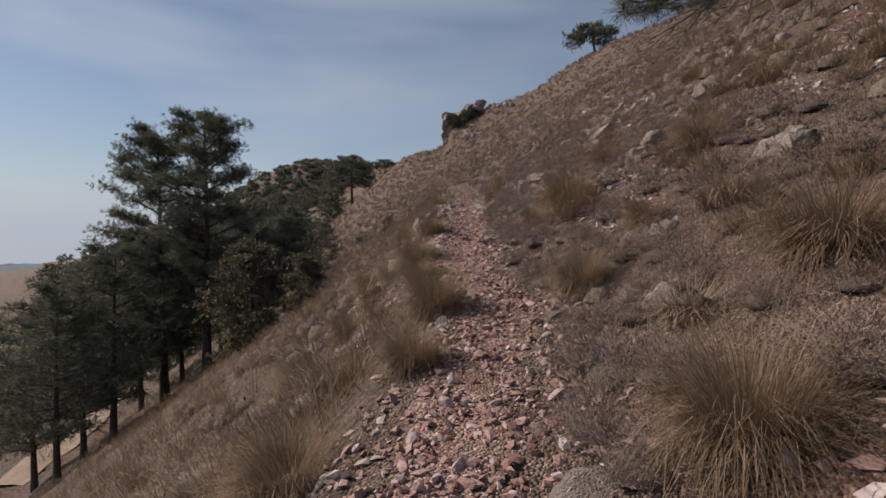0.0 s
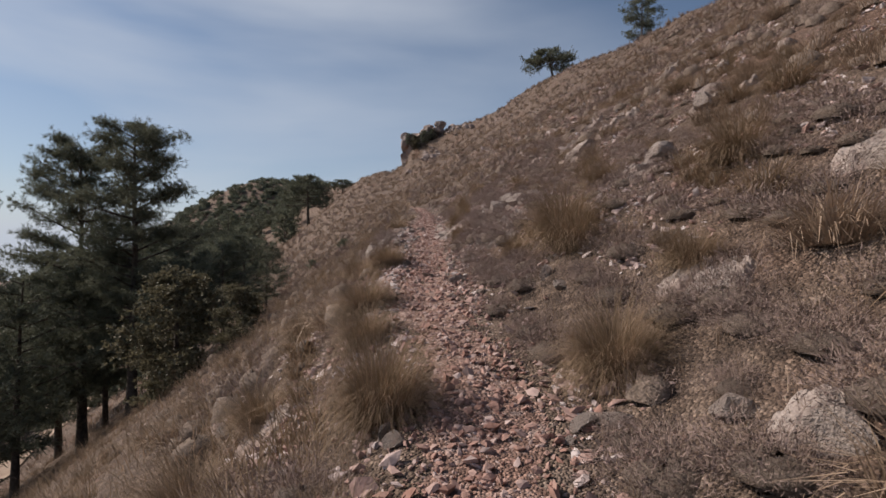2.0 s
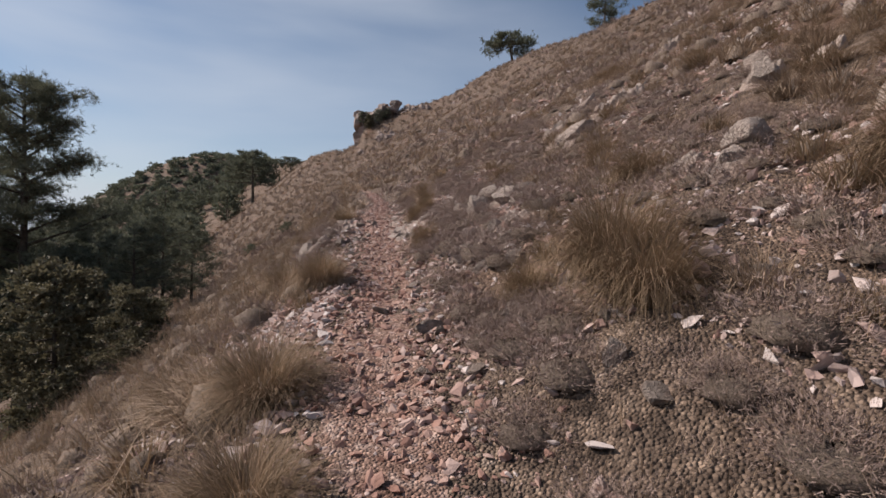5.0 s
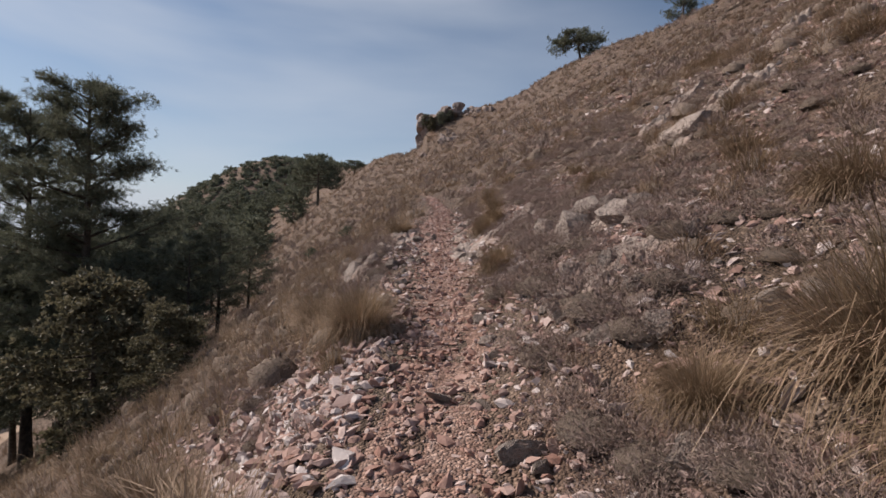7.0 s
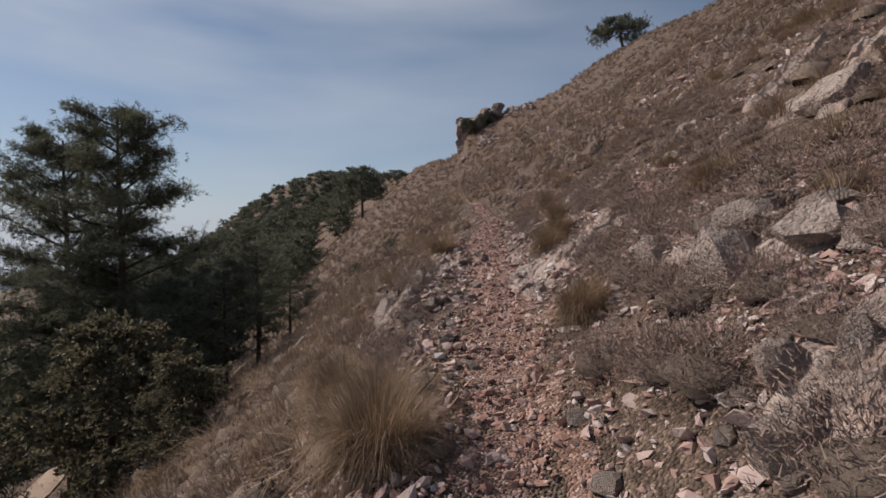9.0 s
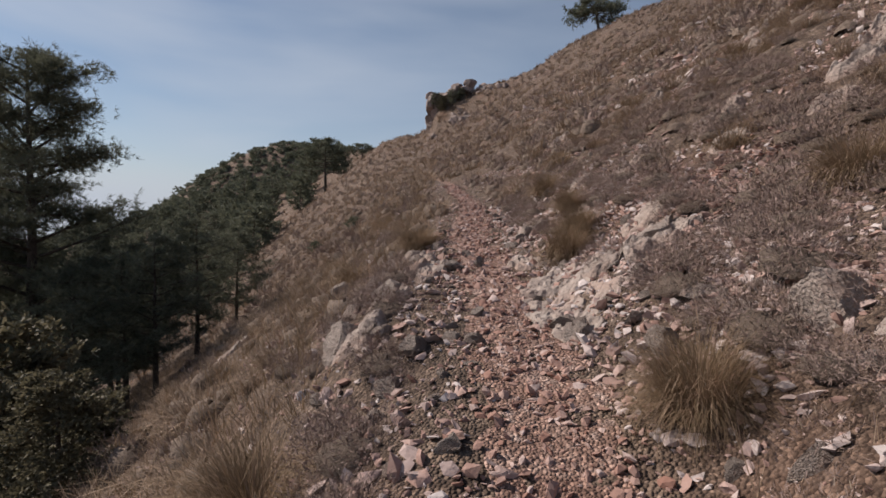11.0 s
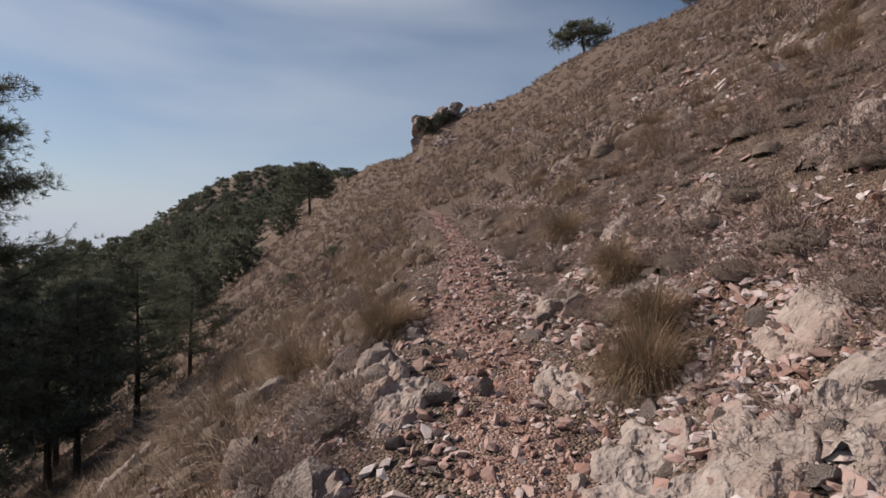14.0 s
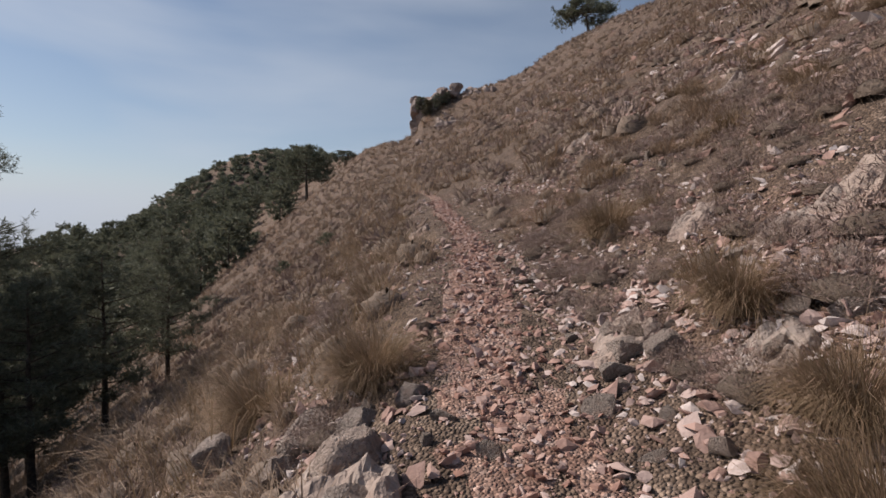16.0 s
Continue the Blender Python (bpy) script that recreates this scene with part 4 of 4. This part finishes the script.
near_plants = np.array(TAKEN)
for name, y0, y1, gap, blades, width, length, low, high in (("near", 5, 26, 0.74, 190, 0.0038, 0.05, 0.6, 1.4), ("middle", 26, 56, 0.92, 100, 0.0095, 0.15, 0.7, 1.8), ("far", 56, 112, 1.35, 44, 0.019, 0.2, 0.8, 1.7)):
    x, y = pitches(y0, y1, gap, 0.22, 0.85)
    if name == "near":
        clear = np.array([((near_plants - (a, b)) ** 2).sum(1).min() > 0.16 for a, b in zip(x, y)])
        x, y = x[clear], y[clear]
    size = np.clip(r.lognormal(0.05, 0.36, len(x)), low, high)
    grey = r.random(len(x)) + 0.4 * vnoise(x, y, 6, 1.9) < 0.42
    grassy = [tuft(260 + k, blades, 0.44, 0.62, 1.0, width, 1.3, 0.12, 1 if name == "far" else 2) for k in range(5)]
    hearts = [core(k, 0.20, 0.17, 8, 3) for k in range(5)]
    twiggy = [bush(280 + k, 520 if name == "near" else blades, 0.33, 0.27, 0.0024 if name == "near" else width, length) for k in range(5)]
    sward(name + "_clumps", "domed clumps of dry brown grass dotted over the hillside", grassy, x[~grey], y[~grey], size[~grey], STRAW, hearts)
    sward(name + "_shrubs", "grey-brown dry shrubs dotted over the hillside", twiggy, x[grey], y[grey], size[grey], TWIG, hearts)

n = 8000
y = 38 + 180 * r.random(n) ** 1.1
x = trail_x(y) - 8 + r.uniform(-1, 1, n) * 27
keep = (y < 112 + 3.6 * np.maximum(-8 - x, 0)) & (vnoise(x, y, 4, 3.3) > -0.5)
x, y = x[keep], y[keep]
sward("far_slope_grass", "dry grass and low scrub on the far slope", FARTUFT, x, y, r.uniform(0.9, 2.0, len(x)), STRAW)

# ---- trees ----


def tube(path, radii, sides=8):
    """A tapered tube along a path."""
    path = np.asarray(path, float)
    d = np.gradient(path, axis=0)
    d /= np.linalg.norm(d, axis=1)[:, None] + 1e-9
    ref = np.where(np.abs(d[:, 2:3]) > 0.9, np.array([[1.0, 0, 0]]), np.array([[0, 0, 1.0]]))
    a = np.cross(d, ref)
    a /= np.linalg.norm(a, axis=1)[:, None] + 1e-9
    b = np.cross(d, a)
    t = np.arange(sides) * 2 * np.pi / sides
    v = path[:, None] + np.asarray(radii)[:, None, None] * (np.cos(t)[None, :, None] * a[:, None] + np.sin(t)[None, :, None] * b[:, None])
    n = len(path)
    i, j = np.meshgrid(np.arange(n - 1), np.arange(sides), indexing="ij")
    q = (i * sides + j).ravel(), (i * sides + (j + 1) % sides).ravel()
    return v.reshape(-1, 3), np.stack([q[0], q[1], q[1] + sides, q[0] + sides], 1)


def sprays(r, at, way, count, length, width):
    """Bunches of needles as thin blades round the places, leaning along way."""
    n = len(at) * count
    p = np.repeat(at, count, 0)
    d = np.repeat(way, count, 0) * 0.7 + r.normal(0, 0.6, (n, 3)) + np.array([0, 0, 0.15])
    d /= np.linalg.norm(d, axis=1)[:, None] + 1e-9
    s = np.cross(d, r.normal(size=(n, 3)))
    s /= np.linalg.norm(s, axis=1)[:, None] + 1e-9
    ln, w = length * r.uniform(0.6, 1.25, (n, 1)), width * r.uniform(0.6, 1.2, (n, 1))
    p = p + d * ln * r.uniform(0, 0.4, (n, 1))
    v = np.stack([p - s * w * 0.5, p + s * w * 0.5, p + d * ln + s * w * 0.25, p + d * ln - s * w * 0.25], 1)
    return v.reshape(-1, 3), np.arange(4 * n).reshape(-1, 4)


def tree(name, seed, high, shape, limbs, tufts, needles, length, width, leaf, label, category="pine tree", lean=(0.0, 0.0), trunk_r=0.2, wood=BARK, bare=0.3, gap=0.12, kids=7, twigs=True, lift=(0.02, 0.28)):
    """A trunk with limbs and twigs under a crown of needle sprays. shape(h) is the crown's reach at the height h, 0 to 1, in metres."""
    r = np.random.default_rng(seed)
    k = np.linspace(0, 1, 9)
    bend = np.cumsum(r.normal(0, 0.012, (9, 2)), 0) * high * 0.5
    stem = np.stack([lean[0] * high * k ** 1.3 + bend[:, 0] * k, lean[1] * high * k ** 1.3 + bend[:, 1] * k, -0.5 + (high * 0.97 + 0.5) * k], 1)
    parts = [tube(stem, trunk_r * (1 - 0.86 * k) * (1 + 0.35 * np.exp(-k * 14)), 10)]
    tips, ways = [], []
    for i in range(limbs):
        h = bare + (0.99 - bare) * ((i + r.random()) / limbs)
        a = i * 2.4 + r.normal(0, 0.4)
        reach = shape(h) * r.uniform(0.72, 1.08)
        base = np.array([np.interp(h, k, stem[:, c]) for c in range(3)])
        rise = r.uniform(*lift) + (0.45 * max(0, h - 0.7) if lift[0] > 0 else 0)
        s = np.linspace(0, 1, 6)[:, None]
        end = np.array([math.cos(a) * reach, math.sin(a) * reach, reach * rise])
        limb = base + end * s + np.array([0, 0, 1]) * (reach * 0.10 * (s ** 2 - s)) + np.cumsum(r.normal(0, 0.03, (6, 3)), 0) * reach * 0.35 * s
        if twigs or i % 3 == 0:
            parts.append(tube(limb, trunk_r * 0.36 * (1 - 0.5 * h) * (1 - 0.85 * s[:, 0]), 5 if twigs else 3))
        for _ in range(kids):
            q = r.uniform(0.3, 1.0)
            b0 = np.array([np.interp(q, s[:, 0], limb[:, c]) for c in range(3)])
            aa = a + r.normal(0, 0.9)
            ln = reach * r.uniform(0.16, 0.40)
            e = np.array([math.cos(aa), math.sin(aa), r.uniform(0.0, 0.5)]) * ln
            if twigs:
                parts.append(tube(b0 + e * np.linspace(0, 1, 3)[:, None], trunk_r * 0.10 * np.array([1, 0.7, 0.3]), 3))
            m = max(2, int(tufts / (limbs * kids)))
            g = r.uniform(0.2, 1.1, (m, 1))
            tips.append(b0 + e * g + r.normal(0, 1, (m, 3)) * np.array([gap, gap, gap * 0.55]) * (0.5 + reach * 0.25))
            ways.append(np.repeat(e[None] / (ln + 1e-6), m, 0))
    tips, ways = np.concatenate(tips), np.concatenate(ways)
    ob = new(name)
    trunk = new("trunk", mesh_of("trunk", *join(parts), wood, True))
    crown = new("crown", mesh_of("crown", *sprays(r, tips, ways, needles, length, width), leaf))
    trunk.parent = crown.parent = ob
    return tagged(ob, label, category)


def stand(ob, x, y, turn=0.0, size=1.0, sink=0.15, tall=1.0):
    ob.matrix_world = Matrix.LocRotScale((x, y, float(height(x, y)) - sink), Euler((0, 0, turn)), (size, size, size * tall))
    return ob


def round_crown(w, bare):
    return lambda h: w * (max(0.03, 1 - ((h - bare - 0.28) / (1.02 - bare - 0.28)) ** 2) ** 0.48 if h > bare + 0.28 else (0.55 + 0.45 * (h - bare) / 0.28))


big_a = tree("pine_tree", 1, 15.0, round_crown(2.75, 0.2), 62, 12000, 13, 0.16, 0.018, NEEDLE, "tall dark green pine with a broad rounded crown", trunk_r=0.26, bare=0.2, gap=0.27, kids=11, lift=(0.05, 0.65))
stand(big_a, -15.15, 28.5, 0.4)
twin = copy_thing(big_a, Matrix())
stand(tagged(twin, "tall dark green pine close beside its twin"), -18.7, 30.2, 2.6, 1.0, 0.15, 1.12)
mid_a = tree("pine_tree", 2, 11.0, round_crown(2.9, 0.25), 36, 2300, 7, 0.28, 0.045, NEEDLE, "dark green pine on the slope below the path", trunk_r=0.2, bare=0.25, gap=0.3, kids=8, lift=(0.05, 0.5))
stand(mid_a, -19.4, 26.6, 1.0, 0.98)
far_a = tree("pine_tree", 3, 9.0, round_crown(3.0, 0.12), 18, 210, 4, 0.85, 0.36, NEEDLE, "dark green pine in the wood below the hillside", trunk_r=0.2, bare=0.12, gap=0.42, kids=3, twigs=False)
stand(far_a, -34, 76)
far_b = tree("pine_tree", 4, 8.0, round_crown(2.8, 0.1), 17, 210, 4, 0.85, 0.36, NEEDLE, "dark green pine in the wood below the hillside", trunk_r=0.18, bare=0.1, gap=0.42, kids=3, twigs=False)
stand(far_b, -38, 84)
for ob in (far_a, far_b):
    tagged(ob, group="pines of the wood")

r = np.random.default_rng(21)
wood = []
while len(wood) < 190:
    y, x = r.uniform(48, 215), r.uniform(-150, -14)
    d = x - float(trail_x(y))
    if d > -25 + 0.17 * (y - 70) - r.uniform(0, 4) or x < -0.8 * y - 12:
        continue
    if any((x - a) ** 2 + (y - b) ** 2 < 14 for a, b in wood):
        continue
    wood.append((x, y))
    stand(copy_thing(far_a if r.random() < 0.5 else far_b, Matrix()), x, y, r.uniform(0, 6.28), r.uniform(0.65, 1.1))
for k in range(170):
    y, x = r.uniform(205, 350), r.uniform(-200, -52)
    stand(copy_thing(far_a if k % 2 else far_b, Matrix()), x - 0.2 * (y - 225), y, r.uniform(0, 6.28), r.uniform(0.9, 1.25), 2.9, 0.72)
for x, y, s in ((-21, 24.6, 0.95), (-23, 29, 0.95), (-19.5, 33.5, 0.9), (-24, 36, 1.0), (-20, 40, 0.85), (-27, 30, 1.0), (-23, 46, 0.9), (-28, 42, 1.0), (-17, 36, 0.7), (-20, 52, 0.75)):
    stand(copy_thing(mid_a, Matrix()), x, y, r.uniform(0, 6.28), s)

for x, y, s in ((-10.3, 27.6, 0.5), (-10.2, 30.2, 0.5), (-11.8, 25.8, 0.5), (-9.9, 33.0, 0.42), (-12.4, 29.4, 0.58)):
    stand(tagged(copy_thing(mid_a, Matrix()), "young dark pine with low boughs at the edge of the grass", "pine tree"), x, y, r.uniform(0, 6.28), s, 0.1, 0.95)

# the wind-bent pine on the ridge, the pines of the crest and of the far edge of the slope
ridge = tree("ridge_pine", 5, 5.0, lambda h: 5.4 * math.sqrt(max(0.08, 1 - ((h - 0.72) / 0.30) ** 2)), 34, 1700, 8, 0.38, 0.08, NEEDLE, "lone wind-bent pine with a flat spreading crown on the ridge", lean=(-0.3, 0.0), trunk_r=0.36, bare=0.66, gap=0.2, lift=(-0.2, 0.04))
stand(ridge, 25.6, 109.6, 0.0, 0.95, 0.2, 1.22)
upper = tree("pine_tree", 6, 6.5, round_crown(2.6, 0.1), 28, 1400, 8, 0.32, 0.05, NEEDLE, "bushy pine on the rocky crest", trunk_r=0.2, bare=0.12, gap=0.3)
stand(upper, 31.5, 79.0, 0.0)
umbrella = tree("umbrella_pine", 8, 13.0, lambda h: 6.8 * math.sqrt(max(0.05, 1 - ((h - 0.6) / 0.42) ** 2)), 34, 1300, 8, 0.6, 0.15, NEEDLE, "broad umbrella-shaped pine at the edge of the wood", trunk_r=0.45, bare=0.45, gap=0.3, lift=(-0.08, 0.12))
stand(umbrella, -32.2, 141.0, 0.3, 1.0, 0.3, 1.08)
stand(tagged(copy_thing(umbrella, Matrix()), "small umbrella pine far along the slope"), -23.6, 143.0, 2.0, 0.48, 0.2, 0.66)

n = 1100
y, x = r.uniform(60, 330, n), r.uniform(-170, -22, n)
keep = (x < -0.30 * y + 6) & (x > -0.62 * y - 12) & (x - trail_x(y) < -27)
hx, hy = r.uniform(-230, -20, 1500), r.uniform(260, 400, 1500)
x, y = np.append(x[keep], hx), np.append(y[keep], hy)
scrub = [join([bush(320 + k, 46, 1.3, 1.1, 0.16, 0.5), core(k, 1.0, 0.85, 7, 3)]) for k in range(4)]
v, f = scatter(scrub, x, y, r.uniform(0.8, 1.9, len(x)) * np.where(y > 255, 1.05, 1), r, 0.1, -0.05)
tagged(new("scrub", mesh_of("scrub", v, f, NEEDLE)), "dark evergreen scrub under the pines of the far hill", "scrub", kind="stuff")

# holm oaks at the edge of the wood
oak = tree("holm_oak", 7, 4.0, round_crown(1.4, 0.05), 36, 2600, 7, 0.10, 0.07, OAK, "olive-green holm oak bush below the path", "oak", trunk_r=0.12, bare=0.05, gap=0.26)
stand(oak, -8.6, 19.4, 0.0)
stand(tagged(copy_thing(oak, Matrix()), "small olive-green holm oak beside the grass slope"), -6.0, 17.8, 1.3, 0.55, 0.1, 0.85)
stand(tagged(copy_thing(oak, Matrix()), "olive-green holm oak behind others"), -10.6, 22.6, 2.1, 0.8)
for x, y, s in ((-8.0, 49.3, 0.5), (-10.9, 49.6, 0.42), (-17.5, 55, 0.4)):
    stand(tagged(copy_thing(far_b, Matrix()), "small dark juniper-like bush on the grass slope", "bush", "slope bushes"), x, y, s * 9, s * 0.35, 0.1, 0.7)

# the crag: columns of limestone with a bush in its cleft
r = np.random.default_rng(41)
crag = tagged(new("crag"), "fissured grey limestone crag standing out of the ridge", "crag")
for k in range(8):
    x, y = -4.5 + 0.9 * k + r.normal(0, 0.12), 105.2 + 0.25 * k + r.normal(0, 0.3)
    z = float(height(x, y - 2)) - 0.8
    top = 23.7 + 0.36 * (x + 5) + r.normal(0, 0.5)
    while z < top:
        v, f = ruggedness(*block(3, 200 + 10 * k + int(z * 3), 9, 1.0, 0.015, (0.5, 0.9)), r, 0.14)
        tall = min(r.uniform(1.6, 3.0), top - z + 0.4)
        ob = new("block", mesh_of("block", v * np.array([r.uniform(0.95, 1.25), 2.0, tall / 1.4]) + np.array([x + r.normal(0, 0.14), y + r.normal(0, 0.35), z + tall / 2]), f, CRAG))
        ob.parent = crag
        z += tall * 0.85
cragbush = copy_thing(oak, Matrix())
stand(tagged(cragbush, "dark bush growing from the top of the crag", "bush"), -2.9, 102.4, 0.7, 0.62)
cragbush.location.z = 20.8
for x, y, z, s in ((-4.0, 103.0, 21.6, 0.55), (-1.2, 103.4, 22.0, 0.6), (0.4, 104.2, 23.2, 0.45)):
    other = stand(tagged(copy_thing(upper, Matrix()), "dark pine bush rooted in the crag", "bush", "crag bushes"), x, y, x * 3, s * 0.62)
    other.location.z = z
n = 2600
y, x = r.uniform(70, 111, n), r.uniform(-4, 28, n)
keep = vnoise(x, y + 0.8 * x, 6, 2.9) + 0.06 * (y - 104) > 0.12
x, y = x[keep], y[keep]
heap("ridge_rocks", "broken grey rock bands along the ridge", "rocks", [block(2, 230 + k, 7, 0.7, 0.06) for k in range(6)], x, y, np.clip(r.lognormal(-0.9, 0.45, len(x)), 0.2, 1.2), r, CRAG, 0.3, 0.1)

# the pine beside the path whose long bough hangs over it
r = np.random.default_rng(51)
side = tree("pine_tree", 9, 5.0, round_crown(1.7, 0.3), 24, 700, 8, 0.16, 0.008, NEEDLE, "pine on the upper slope with one long drooping bough", trunk_r=0.13, bare=0.32, gap=0.3)
stand(side, 4.4, 4.1, 0.0)
base = float(height(4.4, 4.1)) - 0.15
k = np.linspace(0, 1, 9)[:, None]
bough = np.array([0, 0, 1.3]) + k * (np.array([0.85, 3.98, 3.34]) - np.array([4.4, 4.1, base + 1.3])) + np.array([0, 0, 1]) * -0.14 * np.sin(np.pi * k)
parts, tips, ways = [tube(bough, 0.045 * (1.06 - k[:, 0]), 6)], [], []
for q in np.linspace(0.80, 1.0, 14):
    b0 = np.array([np.interp(q, k[:, 0], bough[:, c]) for c in range(3)])
    e = np.array([r.normal(-0.05, 0.32), r.normal(0.2, 0.3), r.uniform(-0.25, 0.1)]) * r.uniform(0.25, 0.55)
    parts.append(tube(b0 + e * np.linspace(0, 1, 4)[:, None], 0.008 * np.array([1, 0.8, 0.6, 0.3]), 4))
    tips.append(b0 + e * r.uniform(0.4, 1.0, (9, 1)))
    ways.append(np.repeat(e[None], 9, 0))
dead = []
for q in np.linspace(0.50, 0.84, 34):
    b0 = np.array([np.interp(q, k[:, 0], bough[:, c]) for c in range(3)])
    e = np.array([r.uniform(-0.8, 0.1), r.uniform(-0.3, 0.4), r.uniform(-0.8, -0.1)]) * r.uniform(0.35, 0.75)
    s4 = np.linspace(0, 1, 5)[:, None]
    twig = b0 + e * s4 + np.array([0, 0, 1]) * 0.12 * s4 ** 2 + np.cumsum(r.normal(0, 0.018, (5, 3)), 0) * s4
    dead.append(tube(twig, 0.0075 * np.array([1, 0.85, 0.7, 0.5, 0.25]), 4))
    for h in (1, 2, 2, 3, 3):
        e2 = e * r.uniform(0.25, 0.5) + r.normal(0, 0.07, 3)
        dead.append(tube(twig[h] + e2 * np.linspace(0, 1, 3)[:, None] + np.array([0, 0, 0.03]) * np.array([[0], [0.3], [1]]), 0.0036 * np.array([1, 0.7, 0.35]), 3))
ob = new("dead_twig", mesh_of("dead_twig", *join(dead), DEAD, True))
ob.parent = side
ob = new("bough", mesh_of("bough", *join(parts), BARK, True))
ob.parent = side
ob = new("needles", mesh_of("needles", *sprays(r, np.concatenate(tips), np.concatenate(ways), 12, 0.11, 0.004), NEEDLE))
ob.parent = side
